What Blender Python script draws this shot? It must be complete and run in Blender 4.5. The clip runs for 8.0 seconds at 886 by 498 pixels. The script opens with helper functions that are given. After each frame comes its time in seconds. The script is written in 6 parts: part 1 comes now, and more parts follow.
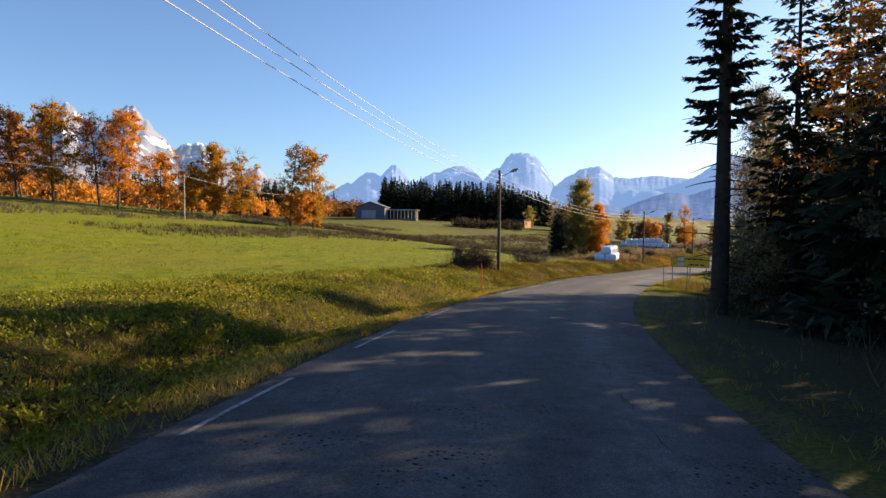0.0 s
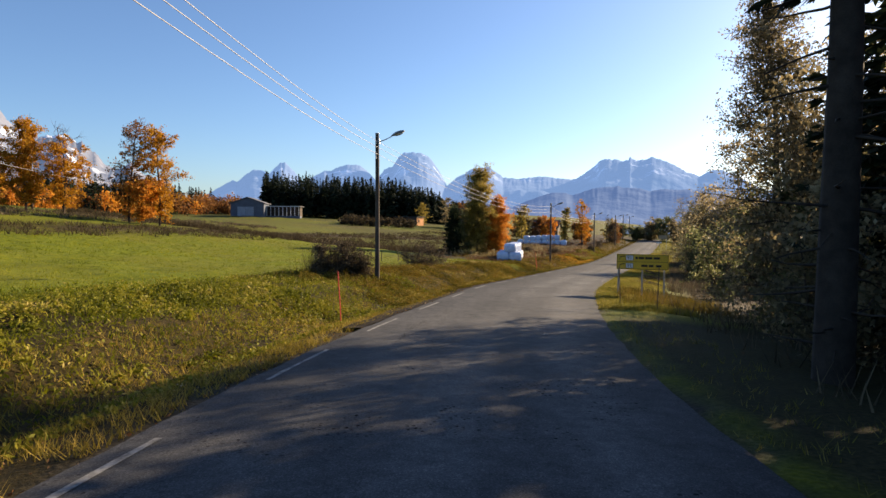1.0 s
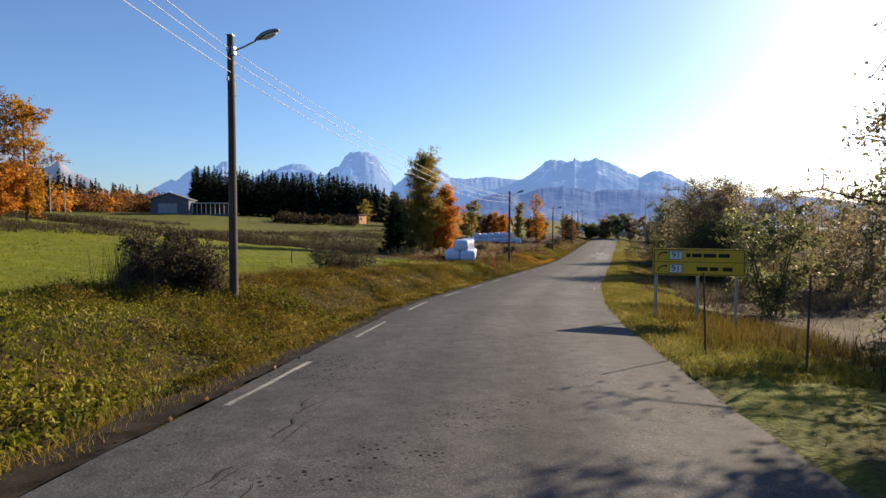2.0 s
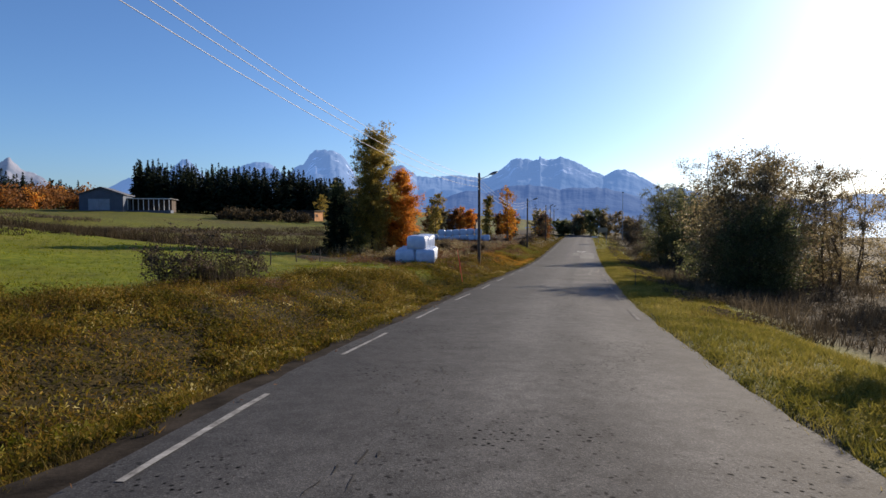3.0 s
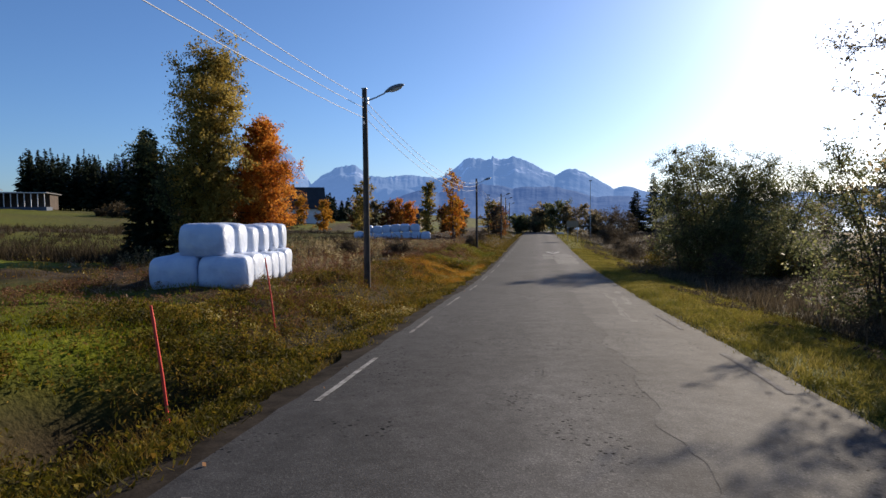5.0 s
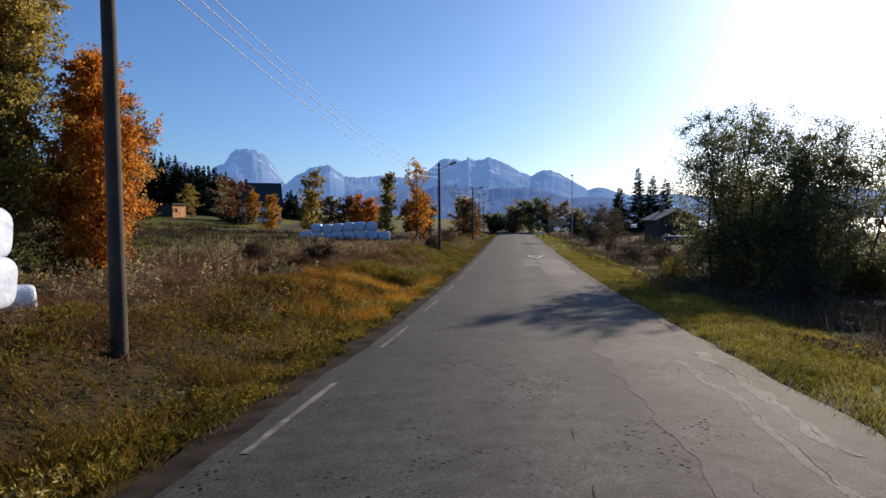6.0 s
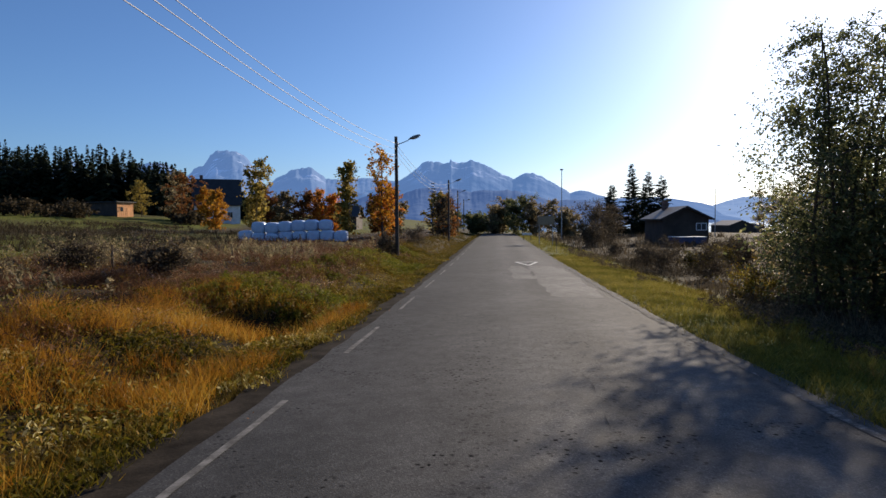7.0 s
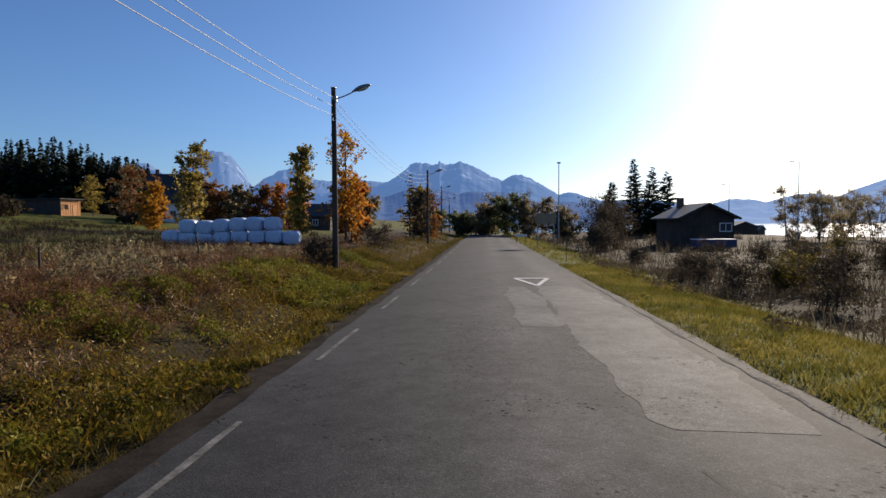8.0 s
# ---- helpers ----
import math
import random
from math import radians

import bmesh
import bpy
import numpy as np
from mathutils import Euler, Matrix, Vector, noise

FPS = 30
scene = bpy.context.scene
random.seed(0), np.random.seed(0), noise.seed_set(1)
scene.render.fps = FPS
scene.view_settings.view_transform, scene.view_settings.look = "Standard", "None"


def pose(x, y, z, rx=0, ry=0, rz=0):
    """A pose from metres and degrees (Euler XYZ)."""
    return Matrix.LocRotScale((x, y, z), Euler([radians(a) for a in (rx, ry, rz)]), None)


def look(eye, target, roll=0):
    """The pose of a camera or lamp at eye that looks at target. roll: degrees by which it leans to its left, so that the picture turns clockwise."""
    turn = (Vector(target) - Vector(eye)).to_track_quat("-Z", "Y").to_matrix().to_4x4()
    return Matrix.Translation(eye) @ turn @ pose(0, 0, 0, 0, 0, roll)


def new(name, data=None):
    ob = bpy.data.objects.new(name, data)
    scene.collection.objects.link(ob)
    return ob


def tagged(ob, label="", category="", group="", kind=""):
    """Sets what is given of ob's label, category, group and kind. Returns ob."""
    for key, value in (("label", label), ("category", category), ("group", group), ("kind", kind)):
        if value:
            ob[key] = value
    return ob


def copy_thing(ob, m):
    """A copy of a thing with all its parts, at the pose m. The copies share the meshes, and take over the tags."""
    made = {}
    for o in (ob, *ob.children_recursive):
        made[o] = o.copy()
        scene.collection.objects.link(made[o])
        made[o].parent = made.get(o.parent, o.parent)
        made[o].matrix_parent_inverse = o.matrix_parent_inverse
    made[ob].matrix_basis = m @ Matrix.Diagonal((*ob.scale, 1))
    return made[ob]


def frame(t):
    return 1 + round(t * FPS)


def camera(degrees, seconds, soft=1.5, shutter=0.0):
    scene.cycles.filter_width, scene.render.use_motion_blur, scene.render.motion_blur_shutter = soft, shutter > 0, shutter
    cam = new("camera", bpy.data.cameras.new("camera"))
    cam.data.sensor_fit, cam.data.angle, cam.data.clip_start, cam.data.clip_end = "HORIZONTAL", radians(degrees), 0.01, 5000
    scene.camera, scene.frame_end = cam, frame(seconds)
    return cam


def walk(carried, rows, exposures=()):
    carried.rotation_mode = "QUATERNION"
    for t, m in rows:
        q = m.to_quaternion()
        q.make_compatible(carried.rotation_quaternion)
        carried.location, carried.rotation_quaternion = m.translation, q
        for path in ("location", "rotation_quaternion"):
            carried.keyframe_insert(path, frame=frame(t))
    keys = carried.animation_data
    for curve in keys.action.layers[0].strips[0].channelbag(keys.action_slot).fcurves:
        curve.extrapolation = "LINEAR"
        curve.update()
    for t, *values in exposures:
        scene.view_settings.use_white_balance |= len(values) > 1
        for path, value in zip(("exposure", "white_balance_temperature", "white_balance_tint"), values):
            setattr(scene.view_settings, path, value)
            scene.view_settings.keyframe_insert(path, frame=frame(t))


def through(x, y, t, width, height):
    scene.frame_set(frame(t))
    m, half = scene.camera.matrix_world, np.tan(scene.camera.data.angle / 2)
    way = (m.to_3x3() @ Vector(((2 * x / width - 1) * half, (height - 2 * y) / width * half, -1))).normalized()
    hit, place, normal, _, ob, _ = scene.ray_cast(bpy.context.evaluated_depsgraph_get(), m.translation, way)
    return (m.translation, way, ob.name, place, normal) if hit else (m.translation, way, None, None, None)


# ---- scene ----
# ---------------------------------------------------------------- camera
cam = camera(72.7, 8.0)
PATH = [
    (0, (0.000, 0.000, 5.013), (-0.000, 1.998, 4.915), 0.38),
    (0.5, (0.798, 7.025, 4.593), (1.004, 9.012, 4.496), 0.25),
    (1, (2.107, 14.061, 4.247), (2.458, 16.028, 4.149), 0.26),
    (1.5, (3.711, 20.677, 3.808), (4.157, 22.624, 3.711), 0.19),
    (3, (10.593, 40.501, 2.649), (11.217, 42.399, 2.548), -0.07),
    (3.5, (13.350, 46.804, 2.397), (14.011, 48.689, 2.292), -0.31),
    (4, (16.292, 52.550, 2.028), (16.986, 54.423, 1.923), -0.49),
    (4.5, (19.371, 58.256, 1.676), (20.100, 60.115, 1.574), -0.56),
    (6, (29.437, 75.596, 0.927), (30.277, 77.409, 0.828), -0.49),
    (6.5, (32.804, 81.268, 0.517), (33.676, 83.065, 0.424), -0.52),
    (7, (36.253, 86.735, 0.329), (37.144, 88.523, 0.239), -0.43),
    (7.5, (39.583, 92.171, 0.172), (40.491, 93.951, 0.085), -0.35),
    (8, (42.829, 97.456, 0.043), (43.754, 99.227, -0.042), -0.30),
]
walk(cam, [(t, look(eye, target, roll)) for t, eye, target, roll in PATH],
     exposures=[(0.0, 1.4, 7900, 14), (0.5, 1.25, 7900, 14), (1.5, 1.2, 7600, 14), (3.0, 0.7, 6500, 14), (6.0, 0.55, 6450, 14), (8.0, 0.42, 6450, 14)])

# ---------------------------------------------------------------- light
SUN_AZ, SUN_EL = 61.5, 20.5
world = bpy.data.worlds.new("world")
scene.world = world
world.use_nodes = True
wn = world.node_tree.nodes
sky = wn.new("ShaderNodeTexSky")
sky.sky_type = "NISHITA"
sky.sun_disc = False
sky.sun_elevation = radians(SUN_EL)
sky.sun_rotation = radians(SUN_AZ)
sky.air_density, sky.dust_density, sky.ozone_density = 1.0, 1.2, 7.0
sky.altitude = 650
wn["Background"].inputs["Strength"].default_value = 0.091
world.node_tree.links.new(sky.outputs["Color"], wn["Background"].inputs["Color"])
sun_data = bpy.data.lights.new("sun", "SUN")
sun_data.energy, sun_data.angle, sun_data.color = 5.0, radians(0.6), (1.0, 0.86, 0.65)
sun = new("sun", sun_data)
sun_from = Vector((math.sin(radians(SUN_AZ)) * math.cos(radians(SUN_EL)),
                   math.cos(radians(SUN_AZ)) * math.cos(radians(SUN_EL)), math.sin(radians(SUN_EL))))
sun.matrix_world = look(sun_from * 200, (0, 0, 0))


# ---------------------------------------------------------------- materials
def rgb(c):
    return (*c, 1.0)


class Mat:
    """A node material with a few short ways to wire it."""

    def __init__(self, name, rough=0.8, metal=0.0, spec=0.3):
        self.m = bpy.data.materials.new(name)
        self.m.use_nodes = True
        self.n, self.l = self.m.node_tree.nodes, self.m.node_tree.links
        self.b = self.n["Principled BSDF"]
        self.b.inputs["Roughness"].default_value = rough
        self.b.inputs["Metallic"].default_value = metal
        self.b.inputs["Specular IOR Level"].default_value = spec
        self.out = self.n["Material Output"]

    def node(self, kind, **values):
        node = self.n.new(kind)
        for key, value in values.items():
            node.inputs[key].default_value = value
        return node

    def coords(self):
        geo = self.n.new("ShaderNodeNewGeometry")
        return geo.outputs["Position"]

    def local(self):
        return self.n.new("ShaderNodeTexCoord").outputs["Object"]

    def noise(self, scale, detail=4.0, vec=None, rough=0.55):
        node = self.node("ShaderNodeTexNoise", Scale=scale, Detail=detail, Roughness=rough)
        self.l.new(vec or self.coords(), node.inputs["Vector"])
        return node.outputs["Fac"]

    def ramp(self, fac, stops):
        node = self.n.new("ShaderNodeValToRGB")
        e = node.color_ramp.elements
        while len(e) < len(stops):
            e.new(0.5)
        for el, (p, c) in zip(e, stops):
            el.position, el.color = p, rgb(c) if len(c) == 3 else c
        self.l.new(fac, node.inputs["Fac"])
        return node.outputs["Color"]

    def mix(self, fac, a, b, mode="MIX"):
        node = self.n.new("ShaderNodeMix")
        node.data_type, node.blend_type = "RGBA", mode
        for sock, value in ((node.inputs[0], fac), (node.inputs[6], a), (node.inputs[7], b)):
            if isinstance(value, (int, float)):
                sock.default_value = value
            elif isinstance(value, tuple):
                sock.default_value = rgb(value)
            else:
                self.l.new(value, sock)
        return node.outputs[2]

    def step(self, value, lo, hi, invert=False):
        node = self.n.new("ShaderNodeMapRange")
        node.inputs["From Min"].default_value, node.inputs["From Max"].default_value = lo, hi
        if invert:
            node.inputs["To Min"].default_value, node.inputs["To Max"].default_value = 1.0, 0.0
        self.l.new(value, node.inputs["Value"])
        return node.outputs["Result"]

    def attr(self, name):
        node = self.n.new("ShaderNodeAttribute")
        node.attribute_name = name
        return node.outputs["Fac"]

    def island(self):
        return self.n.new("ShaderNodeNewGeometry").outputs["Random Per Island"]

    def colour(self, c):
        if isinstance(c, tuple):
            self.b.inputs["Base Color"].default_value = rgb(c)
        else:
            self.l.new(c, self.b.inputs["Base Color"])
        return self

    def rough(self, v):
        self.l.new(v, self.b.inputs["Roughness"])
        return self

    def bump(self, height, strength=0.4, distance=0.02):
        node = self.node("ShaderNodeBump", Strength=strength, Distance=distance)
        self.l.new(height, node.inputs["Height"])
        self.l.new(node.outputs["Normal"], self.b.inputs["Normal"])
        return self


def plain(name, c, rough=0.7, metal=0.0, scale=6.0, vary=0.25, bump=0.15, spec=0.3, fine=40.0):
    """A surface of one colour with grain at two scales."""
    m = Mat(name, rough, metal, spec)
    a = tuple(max(v * (1 - vary), 0) for v in c)
    b = tuple(min(v * (1 + vary), 1) for v in c)
    vec = m.local()
    base = m.ramp(m.noise(scale, 5, vec), [(0.3, a), (0.7, b)])
    grain = m.ramp(m.noise(fine, 3, vec), [(0.25, (0.75, 0.75, 0.75)), (0.75, (1.1, 1.1, 1.1))])
    m.colour(m.mix(1.0, base, grain, "MULTIPLY"))
    m.bump(m.noise(fine, 4, vec), bump, 0.01)
    return m.m


def foliage(name, stops, through=0.5, rough=0.6, patch=0.5):
    """Leaves: each one has its own tint, drifting over the crown; light shines through them."""
    m = Mat(name, rough, 0.0, 0.12)
    drift = m.noise(patch, 2)
    mixed = m.n.new("ShaderNodeMath")
    mixed.operation = "ADD"
    half = m.n.new("ShaderNodeMath")
    half.operation = "MULTIPLY"
    half.inputs[1].default_value = 0.6
    m.l.new(m.island(), half.inputs[0])
    lift = m.n.new("ShaderNodeMath")
    lift.operation = "MULTIPLY_ADD"
    lift.inputs[1].default_value, lift.inputs[2].default_value = 1.4, -0.5
    m.l.new(drift, lift.inputs[0])
    m.l.new(half.outputs[0], mixed.inputs[0])
    m.l.new(lift.outputs[0], mixed.inputs[1])
    c = m.ramp(mixed.outputs[0], stops)
    m.colour(c)
    tr = m.n.new("ShaderNodeBsdfTranslucent")
    m.l.new(c, tr.inputs["Color"])
    ms = m.n.new("ShaderNodeMixShader")
    ms.inputs[0].default_value = through
    m.l.new(m.b.outputs[0], ms.inputs[1])
    m.l.new(tr.outputs[0], ms.inputs[2])
    m.l.new(ms.outputs[0], m.out.inputs["Surface"])
    return m.m


def asphalt(name, lo, hi, worn):
    """Aggregate, mottling, and rough dark bands where the surface has stripped."""
    m = Mat(name, 0.85, 0, 0.15)
    base = m.ramp(m.noise(0.45, 6, None, 0.6), [(0.3, lo), (0.7, hi)])
    stone = m.node("ShaderNodeTexVoronoi", Scale=70.0)
    m.l.new(m.coords(), stone.inputs["Vector"])
    speck = m.ramp(stone.outputs["Color"], [(0.0, (0.5, 0.5, 0.51)), (0.7, (1.0, 1.0, 1.0)), (1.0, (1.75, 1.7, 1.6))])
    col = m.mix(m.step(m.attr("worn"), 0.0, 1.0), base, worn)
    col = m.mix(m.attr("left_dark"), col, tuple(v * 0.62 for v in lo))
    mottle = m.ramp(m.noise(3.2, 7, None, 0.7), [(0.3, (0.62, 0.62, 0.63)), (0.7, (1.3, 1.29, 1.26))])
    col = m.mix(1.0, m.mix(1.0, col, mottle, "MULTIPLY"), speck, "MULTIPLY")
    flat = m.n.new("ShaderNodeVectorMath")
    flat.operation = "MULTIPLY"
    flat.inputs[1].default_value = (1, 1, 0)
    m.l.new(m.coords(), flat.inputs[0])
    bent = m.n.new("ShaderNodeMix")
    bent.data_type = "VECTOR"
    bent.inputs[0].default_value = 0.05
    jag = m.node("ShaderNodeTexNoise", Scale=22.0, Detail=3.0)
    m.l.new(flat.outputs[0], jag.inputs["Vector"])
    m.l.new(flat.outputs[0], bent.inputs[4])
    m.l.new(jag.outputs["Color"], bent.inputs[5])
    hole = m.node("ShaderNodeTexVoronoi", Scale=15.0)
    m.l.new(bent.outputs[1], hole.inputs["Vector"])
    pick = m.n.new("ShaderNodeSeparateColor")
    m.l.new(hole.outputs["Color"], pick.inputs[0])
    pit_a = m.n.new("ShaderNodeMath")
    pit_a.operation = "MULTIPLY"
    m.l.new(m.step(hole.outputs["Distance"], 0.24, 0.42, True), pit_a.inputs[0])
    m.l.new(m.step(pick.outputs[0], 0.45, 0.8), pit_a.inputs[1])
    pit = pit_a.outputs[0]
    zone = m.step(m.noise(0.6, 4), 0.50, 0.60)
    both = m.n.new("ShaderNodeMath")
    both.operation = "MULTIPLY"
    more = m.n.new("ShaderNodeMath")
    more.operation = "MAXIMUM"
    m.l.new(zone, more.inputs[0])
    m.l.new(m.attr("pocked"), more.inputs[1])
    m.l.new(pit, both.inputs[0])
    m.l.new(more.outputs[0], both.inputs[1])
    col = m.mix(both.outputs[0], col, tuple(v * 0.22 for v in lo))
    dull = m.n.new("ShaderNodeMath")
    dull.operation = "MULTIPLY_ADD"
    dull.inputs[1].default_value, dull.inputs[2].default_value = -0.15, 0.15
    m.l.new(both.outputs[0], dull.inputs[0])
    m.l.new(dull.outputs[0], m.b.inputs["Specular IOR Level"])
    m.colour(col)
    add = m.n.new("ShaderNodeMath")
    add.operation = "SUBTRACT"
    m.l.new(stone.outputs["Distance"], add.inputs[0])
    m.l.new(both.outputs[0], add.inputs[1])
    m.bump(add.outputs[0], 0.22, 0.008)
    return m.m


def ground_material():
    m = Mat("ground_cover", 0.95, 0, 0.15)
    mid, fine, big = m.noise(1.6, 6), m.noise(14.0, 5), m.noise(0.07, 4)
    field = m.ramp(mid, [(0.28, (0.060, 0.082, 0.002)), (0.5, (0.115, 0.142, 0.003)), (0.75, (0.19, 0.190, 0.006))])
    field = m.mix(m.step(big, 0.45, 0.7), field, m.ramp(fine, [(0.3, (0.085, 0.092, 0.006)), (0.7, (0.17, 0.155, 0.014))]))
    verge = m.ramp(mid, [(0.3, (0.012, 0.010, 0.003)), (0.5, (0.032, 0.023, 0.005)), (0.72, (0.07, 0.046, 0.012))])
    brush = m.ramp(mid, [(0.3, (0.016, 0.011, 0.006)), (0.55, (0.044, 0.029, 0.013)), (0.75, (0.10, 0.062, 0.028))])
    soil = m.ramp(fine, [(0.3, (0.014, 0.010, 0.005)), (0.7, (0.040, 0.028, 0.015))])
    gravel = m.ramp(fine, [(0.3, (0.022, 0.020, 0.017)), (0.7, (0.065, 0.056, 0.046))])
    col = m.mix(m.attr("verge"), field, verge)
    col = m.mix(m.attr("brush"), col, brush)
    col = m.mix(m.attr("soil"), col, soil)
    col = m.mix(m.attr("gravel"), col, gravel)
    grain = m.ramp(fine, [(0.25, (0.55, 0.55, 0.5)), (0.75, (1.25, 1.25, 1.2))])
    m.colour(m.mix(1.0, col, grain, "MULTIPLY"))
    add = m.n.new("ShaderNodeMath")
    add.operation = "ADD"
    m.l.new(mid, add.inputs[0])
    m.l.new(fine, add.inputs[1])
    m.bump(add.outputs[0], 0.5, 0.10)
    return m.m


def mountain_material(name, rock_lo, rock_hi, snow_from, haze_blue, haze_glow):
    """Bare rock, heath and snow; the haze of kilometres of air is put in as blue emission."""
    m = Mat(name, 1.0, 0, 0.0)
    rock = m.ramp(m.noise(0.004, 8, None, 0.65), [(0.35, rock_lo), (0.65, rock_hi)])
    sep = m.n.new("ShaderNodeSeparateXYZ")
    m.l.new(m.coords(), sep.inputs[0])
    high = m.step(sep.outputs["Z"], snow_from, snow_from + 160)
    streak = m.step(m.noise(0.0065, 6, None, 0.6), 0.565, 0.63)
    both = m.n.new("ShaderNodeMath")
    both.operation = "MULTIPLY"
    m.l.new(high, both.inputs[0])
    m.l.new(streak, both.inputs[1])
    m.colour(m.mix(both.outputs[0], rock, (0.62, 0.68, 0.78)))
    m.b.inputs["Emission Color"].default_value = rgb(haze_blue)
    m.b.inputs["Emission Strength"].default_value = haze_glow
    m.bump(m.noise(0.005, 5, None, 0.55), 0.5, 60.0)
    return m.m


M_GROUND = ground_material()
M_ROAD = asphalt("asphalt", (0.042, 0.0435, 0.047), (0.078, 0.079, 0.082), (0.150, 0.149, 0.150))
M_PATCH = asphalt("patched_asphalt", (0.10, 0.10, 0.099), (0.19, 0.188, 0.183), (0.2, 0.2, 0.19))
M_OLDPATCH = asphalt("old_patched_asphalt", (0.058, 0.059, 0.061), (0.115, 0.115, 0.115), (0.18, 0.18, 0.175))
M_CRACK = plain("crack", (0.012, 0.012, 0.012), 0.95)
M_SHOULDER = plain("gravel_shoulder", (0.030, 0.025, 0.020), 1.0, 0, 2.2, 0.6, 0.6, 0.04, 26.0)
def road_paint(name, lo, hi, white, scale=9.0):
    """Paint with the dark asphalt showing where traffic has worn it off."""
    m = Mat(name, 0.9, 0, 0.04)
    m.colour(m.mix(m.step(m.noise(scale, 9, None, 0.75), lo, hi), white, (0.085, 0.083, 0.08)))
    return m.m


M_PAINT = road_paint("road_paint", 0.38, 0.66, (0.33, 0.33, 0.32), 5.0)
M_WORNPAINT = road_paint("worn_road_paint", 0.36, 0.60, (0.24, 0.235, 0.225), 3.0)
M_SANDYPAINT = road_paint("sandy_worn_paint", 0.36, 0.52, (0.26, 0.25, 0.235), 11.0)
M_NEWPAINT = road_paint("fresh_road_paint", 0.55, 0.72, (0.62, 0.62, 0.60))
M_BARK = plain("dark_bark", (0.038, 0.029, 0.022), 0.95, 0, 3.0, 0.45, 0.8)
M_BIRCH = plain("pale_bark", (0.30, 0.27, 0.23), 0.9, 0, 2.0, 0.6, 0.6)
M_TWIG = plain("twig_bark", (0.085, 0.06, 0.045), 0.95, 0, 3.0, 0.4, 0.5)
M_POLE = plain("tarred_pole_wood", (0.075, 0.060, 0.048), 0.9, 0, 1.2, 0.4, 0.5)
M_STEEL = plain("galvanised_steel", (0.36, 0.37, 0.38), 0.45, 0.8, 4, 0.15, 0.05)
M_LAMP = plain("grey_lamp_housing", (0.20, 0.21, 0.22), 0.5, 0.2, 5, 0.15, 0.05)
M_GLASS = plain("frosted_lamp_bowl", (0.55, 0.55, 0.52), 0.3, 0, 5, 0.1, 0.02)
M_CABLE = plain("bare_cable", (0.42, 0.42, 0.43), 0.6, 0.2, 5, 0.1, 0.0)
M_CERAMIC = plain("white_ceramic", (0.6, 0.6, 0.58), 0.25, 0, 5, 0.05, 0.0, 0.5)
# white film; the blue of its shaded faces is mixed into the colour
M_WRAP = Mat("shade_blue_bale_film", 0.32, 0, 0.5)
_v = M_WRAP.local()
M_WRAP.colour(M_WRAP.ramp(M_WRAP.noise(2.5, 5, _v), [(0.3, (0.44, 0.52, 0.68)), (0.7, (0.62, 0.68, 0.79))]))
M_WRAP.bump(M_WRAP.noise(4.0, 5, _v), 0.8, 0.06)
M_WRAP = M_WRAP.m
M_RED = plain("fluorescent_red_plastic", (0.75, 0.07, 0.05), 0.5, 0, 3, 0.15, 0.05)
M_YELLOW = plain("yellow_sign_sheeting", (0.72, 0.46, 0.04), 0.45, 0, 3, 0.08, 0.02, 0.4)
M_BEIGE = plain("weathered_beige_board", (0.30, 0.23, 0.15), 0.7, 0, 2, 0.15, 0.1)
M_WHITE = plain("white_paint", (0.74, 0.75, 0.76), 0.6, 0, 2, 0.12, 0.1)
M_BLACK = plain("black_paint", (0.02, 0.02, 0.02), 0.6, 0, 3, 0.2, 0.05)
# barn wall and door: the front's shade is darkened into both colours
M_BARNWALL = plain("shade_dark_cladding", (0.085, 0.105, 0.145), 0.75, 0, 0.7, 0.12, 0.3)
M_BARNDOOR = plain("shade_grey_boards", (0.24, 0.28, 0.34), 0.75, 0, 0.7, 0.15, 0.3)
M_DARKWOOD = plain("dark_brown_cladding", (0.065, 0.047, 0.037), 0.8, 0, 0.8, 0.3, 0.3)
# the low sun on the shed's gable is put into this orange
M_ORANGEWOOD = plain("sunlit_orange_boards", (0.72, 0.36, 0.16), 0.8, 0, 0.8, 0.2, 0.3)
M_ROOF = plain("dark_roof_sheeting", (0.035, 0.036, 0.04), 0.55, 0, 0.8, 0.25, 0.2)
M_ROOFGREY = plain("grey_roof_sheeting", (0.13, 0.13, 0.14), 0.6, 0, 0.8, 0.2, 0.2)
M_PANE = plain("window_glass", (0.05, 0.06, 0.07), 0.08, 0, 1, 0.1, 0.0, 0.6)
M_BLUE = plain("dark_blue_tarpaulin", (0.03, 0.05, 0.12), 0.5, 0, 2, 0.2, 0.2)
M_BRICK = plain("chimney_brick", (0.16, 0.09, 0.07), 0.9, 0, 3, 0.3, 0.4)

L_YELLOW = foliage("yellow_autumn_leaves", [(0.0, (0.24, 0.095, 0.010)), (0.5, (0.44, 0.20, 0.018)), (1.0, (0.54, 0.31, 0.045))])
L_ORANGE = foliage("orange_autumn_leaves", [(0.0, (0.32, 0.10, 0.016)), (0.5, (0.58, 0.22, 0.03)), (1.0, (0.70, 0.38, 0.07))])
L_RUST = foliage("rust_brown_leaves", [(0.0, (0.10, 0.040, 0.016)), (0.5, (0.21, 0.088, 0.028)), (1.0, (0.32, 0.16, 0.05))])
L_OLIVE = foliage("olive_yellow_leaves", [(0.0, (0.10, 0.080, 0.018)), (0.45, (0.27, 0.20, 0.042)), (0.85, (0.44, 0.33, 0.085)), (1.0, (0.62, 0.50, 0.18))], 0.55)
